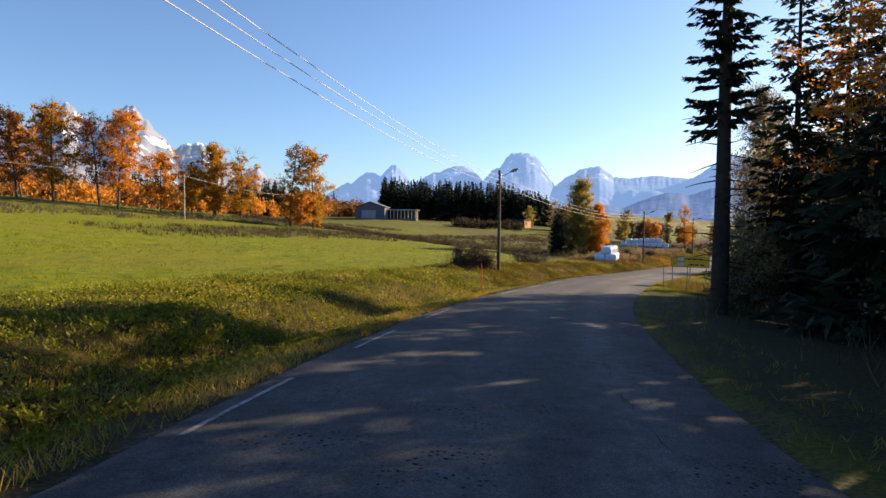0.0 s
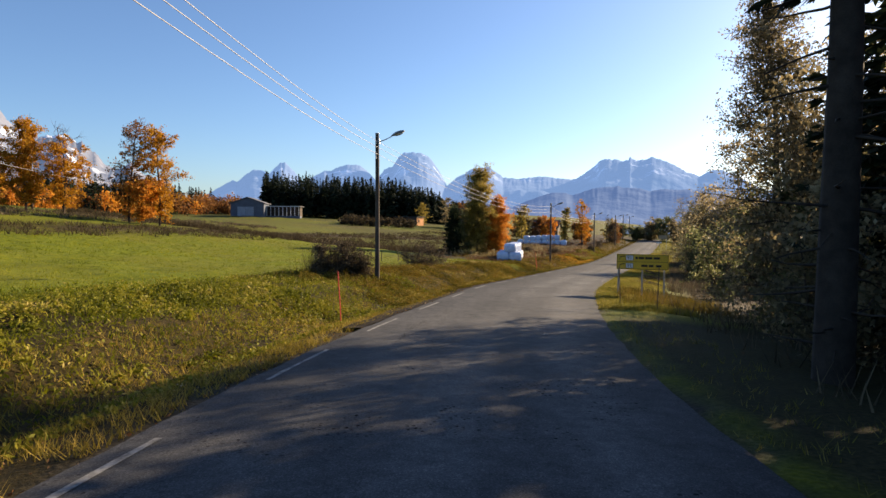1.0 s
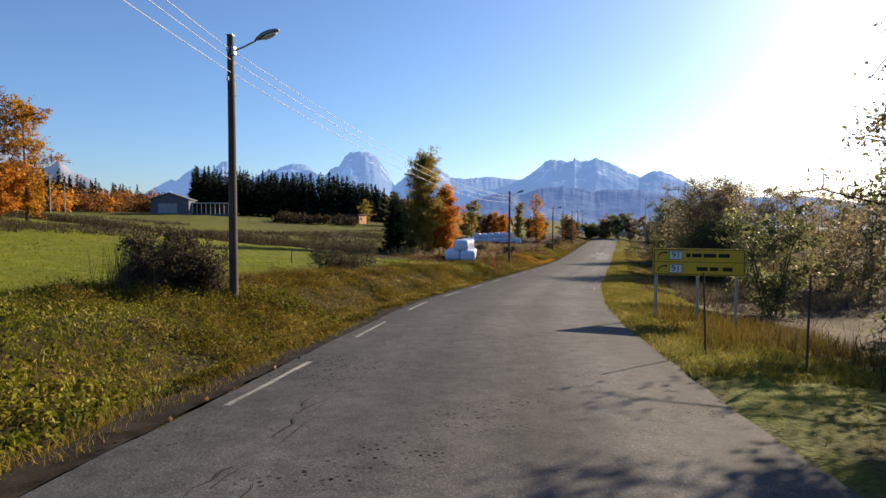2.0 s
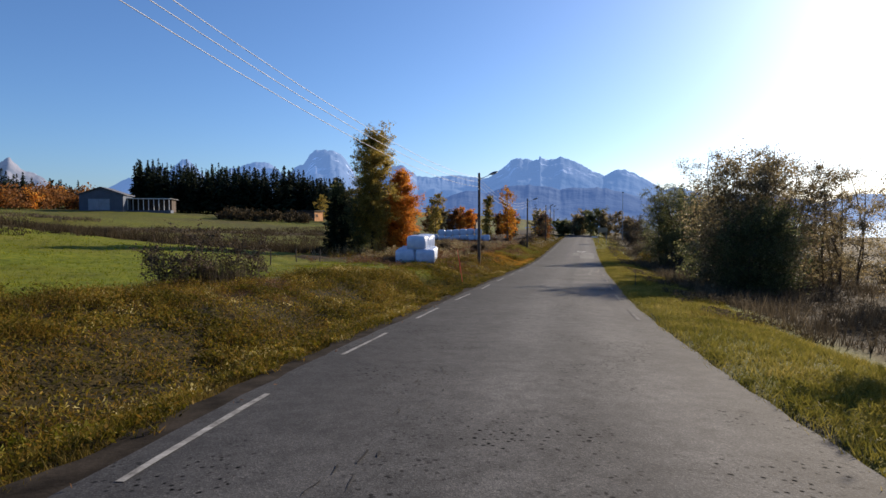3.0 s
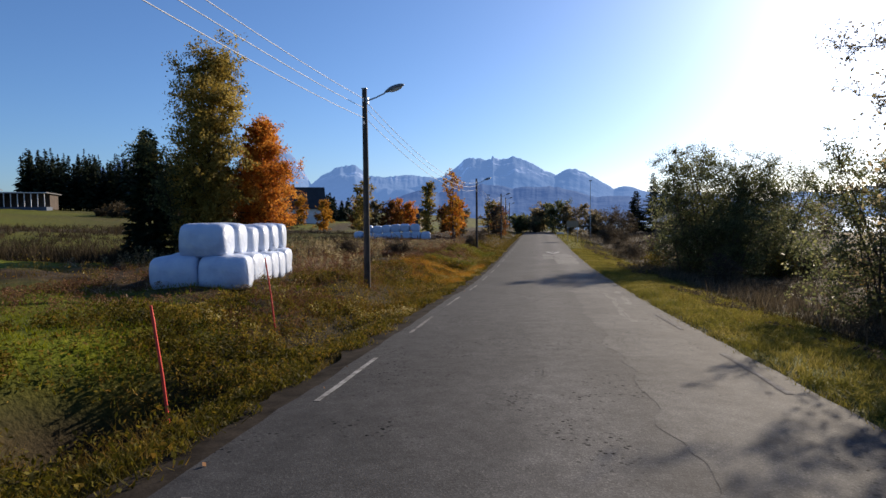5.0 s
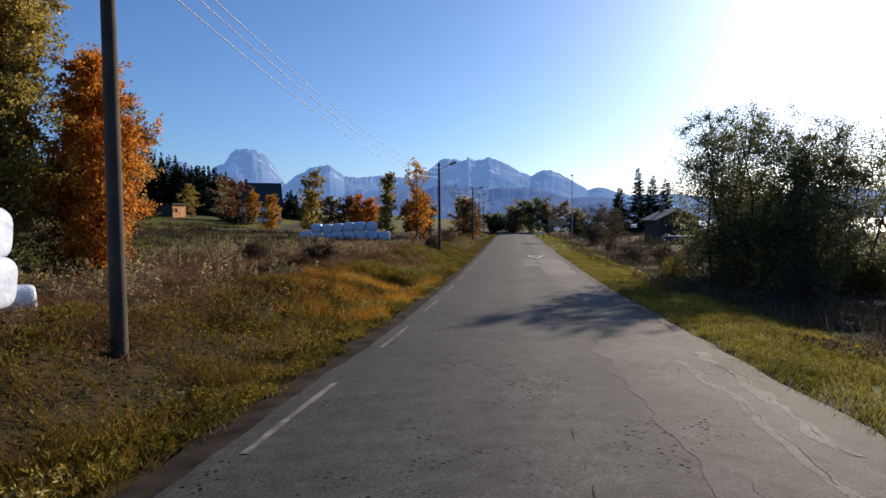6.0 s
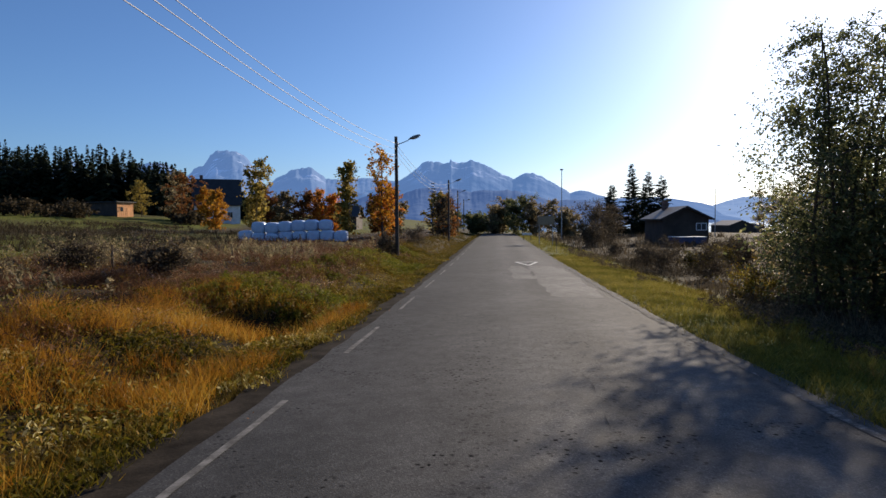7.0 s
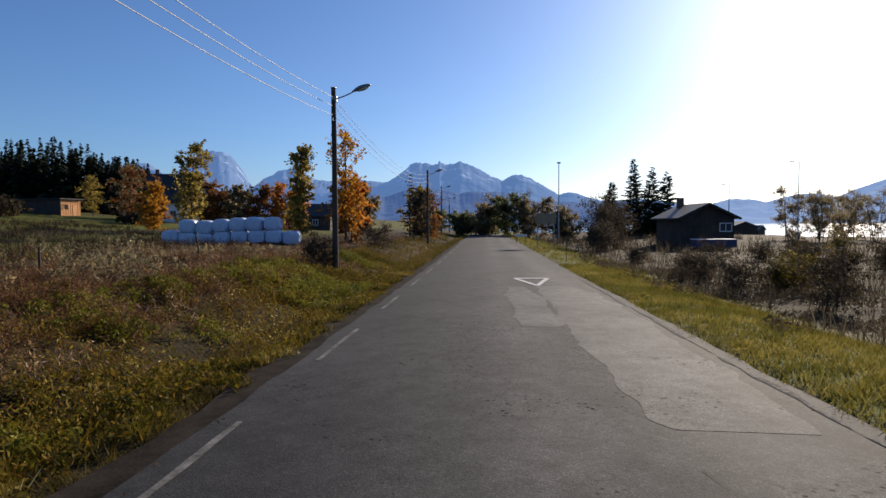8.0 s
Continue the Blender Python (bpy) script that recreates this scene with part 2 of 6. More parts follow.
L_GREEN = foliage("dark_green_leaves", [(0.0, (0.045, 0.055, 0.026)), (0.5, (0.105, 0.120, 0.050)), (0.85, (0.24, 0.235, 0.10)), (1.0, (0.42, 0.39, 0.20))], 0.6, 0.5)
L_DULL = foliage("dull_brown_green_leaves", [(0.0, (0.065, 0.058, 0.036)), (0.45, (0.165, 0.138, 0.075)), (0.8, (0.33, 0.255, 0.135)), (1.0, (0.48, 0.40, 0.24))], 0.6, 0.5)
L_NEEDLE = foliage("spruce_needles", [(0.0, (0.008, 0.014, 0.008)), (0.6, (0.018, 0.028, 0.013)), (1.0, (0.040, 0.048, 0.020))], 0.15)
L_GRASS = foliage("verge_grass_blades", [(0.0, (0.036, 0.036, 0.006)), (0.5, (0.10, 0.076, 0.011)), (1.0, (0.26, 0.17, 0.045))], 0.35, 0.7, 0.25)
L_LAWN = foliage("short_green_grass_blades", [(0.0, (0.085, 0.090, 0.016)), (0.6, (0.215, 0.185, 0.034)), (1.0, (0.42, 0.33, 0.10))], 0.4, 0.7, 0.7)
L_RUSTGRASS = foliage("rusty_grass_blades", [(0.0, (0.17, 0.060, 0.008)), (0.45, (0.38, 0.165, 0.016)), (0.75, (0.50, 0.28, 0.03)), (1.0, (0.62, 0.40, 0.09))], 0.4, 0.7, 0.4)
L_TAN = foliage("tan_verge_blades", [(0.0, (0.09, 0.08, 0.012)), (0.5, (0.26, 0.19, 0.028)), (1.0, (0.50, 0.35, 0.09))], 0.35, 0.7, 0.25)
L_FIELD = foliage("field_grass_blades", [(0.0, (0.060, 0.086, 0.002)), (0.6, (0.150, 0.170, 0.004)), (1.0, (0.27, 0.245, 0.012))], 0.4, 0.7, 0.15)
L_WEED = foliage("broad_weed_leaves", [(0.0, (0.045, 0.055, 0.006)), (0.5, (0.15, 0.155, 0.014)), (0.85, (0.28, 0.24, 0.03)), (1.0, (0.42, 0.33, 0.10))], 0.35, 0.6, 0.5)
L_STRAW = foliage("dry_reddish_straw", [(0.0, (0.050, 0.022, 0.010)), (0.5, (0.125, 0.058, 0.024)), (0.8, (0.28, 0.155, 0.080)), (1.0, (0.62, 0.46, 0.32))], 0.3, 0.8, 0.4)
L_GOLD = foliage("golden_straw", [(0.0, (0.045, 0.032, 0.005)), (0.5, (0.135, 0.080, 0.010)), (0.9, (0.31, 0.185, 0.03)), (1.0, (0.5, 0.38, 0.17))], 0.4, 0.7, 0.4)
# the palest leaf tint also paints in sunlit glints on the tips
L_HERB = foliage("withered_olive_herbs", [(0.0, (0.018, 0.018, 0.003)), (0.35, (0.066, 0.058, 0.006)), (0.55, (0.145, 0.120, 0.012)), (0.72, (0.215, 0.120, 0.019)), (0.86, (0.29, 0.235, 0.040)), (1.0, (0.62, 0.52, 0.25))], 0.4, 0.7, 0.45)
L_DARKBRUSH = foliage("dark_withered_brush", [(0.0, (0.016, 0.013, 0.008)), (0.5, (0.042, 0.032, 0.018)), (1.0, (0.12, 0.088, 0.045))], 0.3, 0.8, 0.5)
L_BRUSH = foliage("dead_brown_brush", [(0.0, (0.032, 0.026, 0.017)), (0.5, (0.078, 0.062, 0.040)), (1.0, (0.22, 0.17, 0.105))], 0.3, 0.8, 0.5)


# ---------------------------------------------------------------- mesh helpers
def link(name, mesh, material, parent=None, label=""):
    ob = new(name, mesh)
    for mt in material if isinstance(material, (list, tuple)) else [material]:
        mesh.materials.append(mt)
    if parent is not None:
        ob.parent = parent
    if label:
        ob["label"] = label
    return ob


def part(name, bm, material, parent=None, label="", smooth=False):
    mesh = bpy.data.meshes.new(name)
    bm.to_mesh(mesh)
    bm.free()
    if smooth:
        mesh.polygons.foreach_set("use_smooth", [True] * len(mesh.polygons))
    return link(name, mesh, material, parent, label)


def arrays(name, verts, faces, material, parent=None, label="", smooth=False):
    """A mesh from numpy arrays; faces is (n, 3) or (n, 4)."""
    mesh = bpy.data.meshes.new(name)
    verts, faces = np.asarray(verts, np.float32), np.asarray(faces, np.int32)
    n, k = faces.shape
    mesh.vertices.add(len(verts))
    mesh.vertices.foreach_set("co", verts.ravel())
    mesh.loops.add(n * k)
    mesh.loops.foreach_set("vertex_index", faces.ravel())
    mesh.polygons.add(n)
    mesh.polygons.foreach_set("loop_start", np.arange(0, n * k, k, dtype=np.int32))
    if smooth:
        mesh.polygons.foreach_set("use_smooth", np.ones(n, bool))
    mesh.update(calc_edges=True)
    return link(name, mesh, material, parent, label)


def thing(name, x, y, z, label, category, group="", turn=0.0):
    ob = new(name)
    ob.empty_display_size = 0.2
    ob.matrix_world = pose(x, y, z, 0, 0, turn)
    return tagged(ob, label, category, group)


def box(bm, cx, cy, cz, sx, sy, sz, turn=0.0, bevel=0.0):
    made = bmesh.ops.create_cube(bm, size=1.0)
    vs = made["verts"]
    bmesh.ops.transform(bm, verts=vs, matrix=pose(cx, cy, cz, 0, 0, turn) @ Matrix.Diagonal((sx, sy, sz, 1)))
    if bevel:
        es = list({e for v in vs for e in v.link_edges})
        bmesh.ops.bevel(bm, geom=es, offset=bevel, segments=2, affect="EDGES", profile=0.6)


def boxed(*spec, turn=0.0, bevel=0.0):
    bm = bmesh.new()
    box(bm, *spec, turn=turn, bevel=bevel)
    return bm


def tube_arrays(points, radii, sides=6):
    """Rings round a polyline: verts and quads."""
    p, r = np.asarray(points, float), np.asarray(radii, float)
    t = np.gradient(p, axis=0)
    t /= np.linalg.norm(t, axis=1)[:, None] + 1e-9
    ref = np.where(np.abs(t[:, 2:3]) > 0.9, [[1.0, 0, 0]], [[0, 0, 1.0]])
    u = np.cross(t, ref)
    u /= np.linalg.norm(u, axis=1)[:, None] + 1e-9
    v = np.cross(t, u)
    a = np.arange(sides) * 2 * np.pi / sides
    ring = u[:, None] * np.cos(a)[None, :, None] + v[:, None] * np.sin(a)[None, :, None]
    verts = (p[:, None] + ring * r[:, None, None]).reshape(-1, 3)
    n = len(p)
    i, j = np.meshgrid(np.arange(n - 1), np.arange(sides), indexing="ij")
    k = (j + 1) % sides
    faces = np.stack([i * sides + j, i * sides + k, (i + 1) * sides + k, (i + 1) * sides + j], -1).reshape(-1, 4)
    return verts, faces


class Pile:
    """Gathers arrays with faces of one size."""

    def __init__(self):
        self.v, self.f, self.n = [], [], 0

    def add(self, verts, faces):
        self.v.append(np.asarray(verts, np.float32))
        self.f.append(np.asarray(faces, np.int64) + self.n)
        self.n += len(verts)

    def make(self, name, material, parent=None, label="", smooth=False):
        return arrays(name, np.concatenate(self.v), np.concatenate(self.f), material, parent, label, smooth)


def unit(rng, n):
    v = rng.normal(size=(n, 3))
    return v / np.linalg.norm(v, axis=1)[:, None]


def leaf_quads(rng, centres, size, flat=0.0, slim=1.0):
    """A diamond leaf at each centre, turned at random."""
    n = len(centres)
    a = unit(rng, n)
    a[:, 2] -= flat
    a /= np.linalg.norm(a, axis=1)[:, None]
    b = np.cross(a, unit(rng, n))
    b /= np.linalg.norm(b, axis=1)[:, None] + 1e-9
    s = (np.asarray(size) * rng.uniform(0.6, 1.35, n))[:, None]
    w = s * rng.uniform(0.45, 0.75, n)[:, None] * slim
    v = np.stack([centres - a * s, centres + b * w, centres + a * s, centres - b * w], 1).reshape(-1, 3)
    return v, np.arange(4 * n).reshape(n, 4)


def leaf_quads3(rng, centres, size):
    """Leaves as pairs of triangles, to lie in one mesh with blades."""
    up = centres + rng.uniform(0.01, 0.08, (len(centres), 1)) * [0, 0, 1.0]
    v, f = leaf_quads(rng, up, size)
    return v, np.concatenate([f[:, [0, 1, 2]], f[:, [0, 2, 3]]])


def blade_tris(rng, base, height, width, lean):
    """A grass blade at each base: one slim bent triangle pair."""
    n = len(base)
    ang = rng.uniform(0, 2 * np.pi, n)
    side = np.stack([np.cos(ang), np.sin(ang), np.zeros(n)], 1)
    ang2 = rng.uniform(0, 2 * np.pi, n)
    out = np.stack([np.cos(ang2), np.sin(ang2), np.zeros(n)], 1)
    h = np.asarray(height)[:, None] * rng.uniform(0.55, 1.3, n)[:, None]
    ln = h * np.asarray(lean) * rng.uniform(0.2, 1.4, n)[:, None]
    w = np.asarray(width) * rng.uniform(0.6, 1.4, n)[:, None]
    tip = base + out * ln + np.array([0, 0, 1.0]) * h
    v = np.stack([base - side * w / 2, base + side * w / 2, tip], 1).reshape(-1, 3)
    return v, np.arange(3 * n).reshape(n, 3)


# ---------------------------------------------------------------- the road's line and the lie of the land
CENTRE = np.array([
    (-3.00, -59.98, 6.50), (-2.10, -39.98, 5.40), (-1.40, -19.98, 4.25), (-0.50, 0.03, 3.06), (0.29, 7.10, 2.63),
    (1.58, 14.17, 2.22), (3.21, 20.84, 1.82), (10.49, 40.54, 0.69), (13.36, 46.80, 0.36), (16.40, 52.49, 0.02),
    (19.57, 58.14, -0.30), (29.91, 75.32, -1.12), (33.31, 80.96, -1.38), (36.75, 86.43, -1.62), (40.07, 91.87, -1.80),
    (43.30, 97.17, -1.94), (53.76, 114.22, -2.12), (69.44, 139.79, -2.20), (90.36, 173.89, -2.22), (116.50, 216.51, -2.24),
    (147.87, 267.65, -2.24), (200.16, 352.89, -2.24)])
_d = np.linalg.norm(np.diff(CENTRE[:, :2], axis=0), axis=1)
_s = np.r_[0, np.cumsum(_d)]
_s -= _s[3]


def _hermite(s):
    k = np.clip(np.searchsorted(_s, s, side="right") - 1, 0, len(_s) - 2)
    tan = np.gradient(CENTRE, _s, axis=0)
    h = (_s[k + 1] - _s[k])[:, None]
    u = ((s - _s[k]) / (_s[k + 1] - _s[k]))[:, None]
    return ((2 * u**3 - 3 * u**2 + 1) * CENTRE[k] + (u**3 - 2 * u**2 + u) * h * tan[k]
            + (-2 * u**3 + 3 * u**2) * CENTRE[k + 1] + (u**3 - u**2) * h * tan[k + 1])


LINE_S = np.arange(-58.0, 300.0, 0.5)
LINE = _hermite(LINE_S)
LINE_T = np.gradient(LINE[:, :2], axis=0)
LINE_T /= np.linalg.norm(LINE_T, axis=1)[:, None]


def along(s, lat):
    """The place on the road's plane s metres along it and lat metres to the right of its middle."""
    s, lat = np.asarray(s, float), np.asarray(lat, float)
    p = np.stack([np.interp(s, LINE_S, LINE[:, k]) for k in range(3)], -1)
    tx, ty = np.interp(s, LINE_S, LINE_T[:, 0]), np.interp(s, LINE_S, LINE_T[:, 1])
    return np.stack([p[..., 0] + ty * lat, p[..., 1] - tx * lat, p[..., 2]], -1)


def foot(x, y):
    """For places: metres along the road, to its right, and the road's height there."""
    x, y = np.ravel(np.asarray(x, float)), np.ravel(np.asarray(y, float))
    s, lat, z = np.empty(len(x)), np.empty(len(x)), np.empty(len(x))
    coarse = slice(None, None, 4)
    c, ct, cs, cz = LINE[coarse, :2], LINE_T[coarse], LINE_S[coarse], LINE[coarse, 2]
    for a in range(0, len(x), 20000):
        q = np.stack([x[a:a + 20000], y[a:a + 20000]], 1)
        k = ((q[:, None] - c[None]) ** 2).sum(2).argmin(1)
        off = q - c[k]
        go = (off * ct[k]).sum(1)
        s[a:a + 20000] = cs[k] + go
        lat[a:a + 20000] = off[:, 0] * ct[k, 1] - off[:, 1] * ct[k, 0]
    z = np.interp(s, LINE_S, LINE[:, 2])
    return s, lat, z


def wobble(x, y, size, seed):
    """Smooth value noise about zero, for arrays."""
    gx, gy = np.asarray(x) / size + seed * 17.31, np.asarray(y) / size - seed * 9.77
    ix, iy = np.floor(gx), np.floor(gy)
    fx, fy = gx - ix, gy - iy
    fx, fy = fx * fx * (3 - 2 * fx), fy * fy * (3 - 2 * fy)

    def h(a, b):
        v = np.sin(a * 127.1 + b * 311.7 + seed * 74.7) * 43758.5453
        return v - np.floor(v)

    top = h(ix, iy) * (1 - fx) + h(ix + 1, iy) * fx
    low = h(ix, iy + 1) * (1 - fx) + h(ix + 1, iy + 1) * fx
    return (top * (1 - fy) + low * fy) * 2 - 1


def ridged(x, y, size, seed, octaves=5):
    total, amp = 0.0, 1.0
    for k in range(octaves):
        total = total + amp * (1 - 2 * np.abs(wobble(x, y, size / 2**k, seed + k)))
        amp *= 0.5
    return total / 2


LEFT_D = np.array([0, 3.3, 3.8, 4.6, 5.4, 6.4, 7.8, 10, 14, 25, 40, 55, 70, 95, 150, 300, 900, 5000])
LEFT_Z = np.array([-.12, -.12, -.12, -.24, -.50, -.30, .32, .52, .60, 1.0, 2.0, 3.5, 5.2, 7.9, 10.8, 22, 70, 90])
RIGHT_D = np.array([0, 3.3, 3.6, 5.0, 6.5, 9, 14, 25, 40, 80, 200, 330, 520, 5000])
RIGHT_Z = np.array([-.09, -.09, -.02, -.06, -.30, -.75, -.85, -.5, -.4, -1.6, -4.5, -7.6, -13, -16])


def height(x, y):
    """The ground's height at places."""
    x, y = np.ravel(np.asarray(x, float)), np.ravel(np.asarray(y, float))
    s, lat, z = foot(x, y)
    d = np.abs(lat)
    left = np.interp(d, LEFT_D, LEFT_Z)
    far = np.clip((s - 60) / 110, 0, 1)
    left = np.where(d > 12, left * (1 - 0.36 * far), left)
    right = np.interp(d, RIGHT_D, RIGHT_Z)
    early = np.clip((45 - s) / 15, 0, 1)
    right = np.where(d > 5, right * (1 - 0.7 * early * (d < 60)), right)
    rel = np.where(lat < 0, left, right)
    rough = np.clip((d - 4.5) / 5, 0, 1)
    rel = rel + rough * (0.10 * wobble(x, y, 3.1, 2) + 0.09 * wobble(x, y, 1.25, 5) + 0.22 * wobble(x, y, 14.0, 9) * np.clip((d - 10) / 20, 0, 1))
    rel = rel + 0.42 * np.exp(-((d - 6.5) / 1.5) ** 2) * np.clip((s - 78) / 8, 0, 1) * (lat < 0)
    heap = np.clip((s - 76) / 8, 0, 1) * np.clip((d - 5.5) / 2, 0, 1) * np.clip((30 - d) / 8, 0, 1) * (lat < 0)
    rel = rel + heap * (0.22 * wobble(x, y, 1.7, 12) + 0.14 * wobble(x, y, 0.8, 13))
    for hx, hy, deep, wide in ((21.2, 73.5, 1.7, 1.1), (38.5, 101.7, 1.5, 1.1)):
        rel = rel - deep * np.exp(-((x - hx) ** 2 + (y - hy) ** 2) / wide**2)
    rel = rel + 1.0 * np.exp(-((x + 22) ** 2 + (y - 248) ** 2) / 24**2)
    fall = np.clip((s - 290) / 500, 0, 1) * np.clip((lat + 260) / 260, 0, 1)
    return z + rel - fall * 14


def ground_z(x, y):
    return float(height([x], [y])[0])


def spaced(lo, a, b, hi, fine, grow=1.13):
    mid = list(np.arange(a, b, fine))
    up, step, v = [], fine, mid[-1]
    while v < hi:
        step *= grow
        v += step
        up.append(min(v, hi))
    down, step, v = [], fine, mid[0]
    while v > lo:
        step *= grow
        v -= step
        down.append(max(v, lo))
    return np.array(down[::-1] + mid + up)


def grid_faces(nx, ny):
    i, j = np.meshgrid(np.arange(ny - 1), np.arange(nx - 1), indexing="ij")
    a = i * nx + j
    return np.stack([a, a + 1, a + nx + 1, a + nx], -1).reshape(-1, 4)


def float_attr(ob, name, values):
    at = ob.data.attributes.new(name, "FLOAT", "POINT")
    at.data.foreach_set("value", np.asarray(values, np.float32))


def build_ground():
    xs = spaced(-4700, -20, 72, 4700, 0.6)
    ys = spaced(-4700, -2, 145, 4700, 0.6)
    gx, gy = np.meshgrid(xs, ys)
    x, y = gx.ravel(), gy.ravel()
    z = height(x, y)
    ob = arrays("ground", np.stack([x, y, z], 1), grid_faces(len(xs), len(ys)), M_GROUND, smooth=True)
    s, lat, _ = foot(x, y)
    d = np.abs(lat)
    edge = 13.5 + 1.5 * wobble(x, y, 4, 3) - 5.5 * np.clip((s - 70) / 7, 0, 1) * np.clip((86 - s) / 5, 0, 1)
    verge = np.where(lat < 0, np.clip((edge - d) / 2, 0, 1), np.clip((s - 36) / 6, 0, 1) * 0.3)
    brush = np.where(lat < 0, np.clip((s - 80) / 8, 0, 1) * np.clip((d - 6) / 2, 0, 1) * np.clip((26 - d) / 4, 0, 1), np.clip((d - 7.5) / 2, 0, 1) * np.clip((160 - d) / 40, 0, 1))
    brush = np.maximum(brush, (lat < 0) * 0.3 * np.clip((s - 42) / 10, 0, 1) * np.clip((d - 8) / 2, 0, 1) * np.clip((15 - d) / 3, 0, 1))
    band = (lat < 0) * np.exp(-((d - 52 - 10 * wobble(x, y, 60, 4)) / 5.0) ** 2) * np.clip((s - 45) / 20, 0, 1)
    brush = np.maximum(brush, np.maximum(band, (lat < 0) * np.clip((d - 72) / 6, 0, 1) * (0.35 + 0.5 * np.clip(wobble(x, y, 26, 41), -0.5, 1))))
    hedge = y + 0.33 * (x - 7) - 106.7
    brush = np.maximum(brush, np.clip(hedge / 1.5, 0, 1) * np.clip((10 - hedge) / 2, 0, 1) * np.clip((20 - x) / 2, 0, 1) * np.clip((x + 45) / 4, 0, 1))
    brush = np.maximum(brush, (lat < 0) * 0.7 * np.clip((hedge - 9) / 6, 0, 1) * np.clip((d - 20) / 8, 0, 1) * (0.6 + 0.4 * wobble(x, y, 18, 33)))
    # right: bare wood floor; the soil colour also darkens it as tree shade
    soil = np.where(lat < 0, np.exp(-((d - 5.5) / 0.8) ** 2) * 0.45, np.clip((37 - s) / 3, 0, 1) * np.clip((d - 3.4) / 0.6, 0, 1) * 0.9)
    for hx, hy in ((21.2, 73.5), (38.5, 101.7)):
        soil = np.maximum(soil, np.clip(2.0 - np.hypot(x - hx, y - hy) / 0.9, 0, 1))
    # a narrow dark streak leading left from the lamp post
    dark_streak = np.exp(-((y - 86.75 - 0.23 * (x - 27)) / 0.45) ** 2) * np.clip((28.6 - x) / 0.6, 0, 1) * np.clip((x - 21.5) / 2, 0, 1)
    soil = np.maximum(soil, dark_streak)
    gravel = np.clip((3.66 + 0.25 * wobble(x, y, 0.9, 8) - d) / 0.3, 0, 1) * (d > 2.5)
    for name, v in (("verge", verge), ("brush", brush), ("soil", soil), ("gravel", gravel)):
        float_attr(ob, name, v)
    tagged(ob, "sloping grass fields and verges round a country road", "ground", kind="structure")


def strip(name, s0, s1, lat0, lat1, lift, material, parent, step=0.5, cross=2, ragged=0.0, seed=0, label=""):
    s = np.arange(s0, s1 + step / 2, step)
    u = np.linspace(0, 1, cross)
    ss, uu = np.meshgrid(s, u, indexing="ij")
    a = lat0(ss) if callable(lat0) else lat0
    b = lat1(ss) if callable(lat1) else lat1
    lat = a + (b - a) * uu
    if ragged:
        edge = (np.abs(uu - 0.5) > 0.49)
        lat = lat + edge * ragged * (wobble(ss, uu * 9, 0.9, seed) + 0.5 * wobble(ss, uu * 7, 0.3, seed + 1))
    p = along(ss, lat).reshape(-1, 3)
    cam_lat = lat.ravel()
    p[:, 2] += lift + 0.05 * (1 - (cam_lat / 3.2) ** 2)
    nx = cross
    faces = grid_faces(nx, len(s))[:, ::-1]
    ob = arrays(name, p, faces, material, parent, label, smooth=True)
    return ob, ss.ravel(), cam_lat


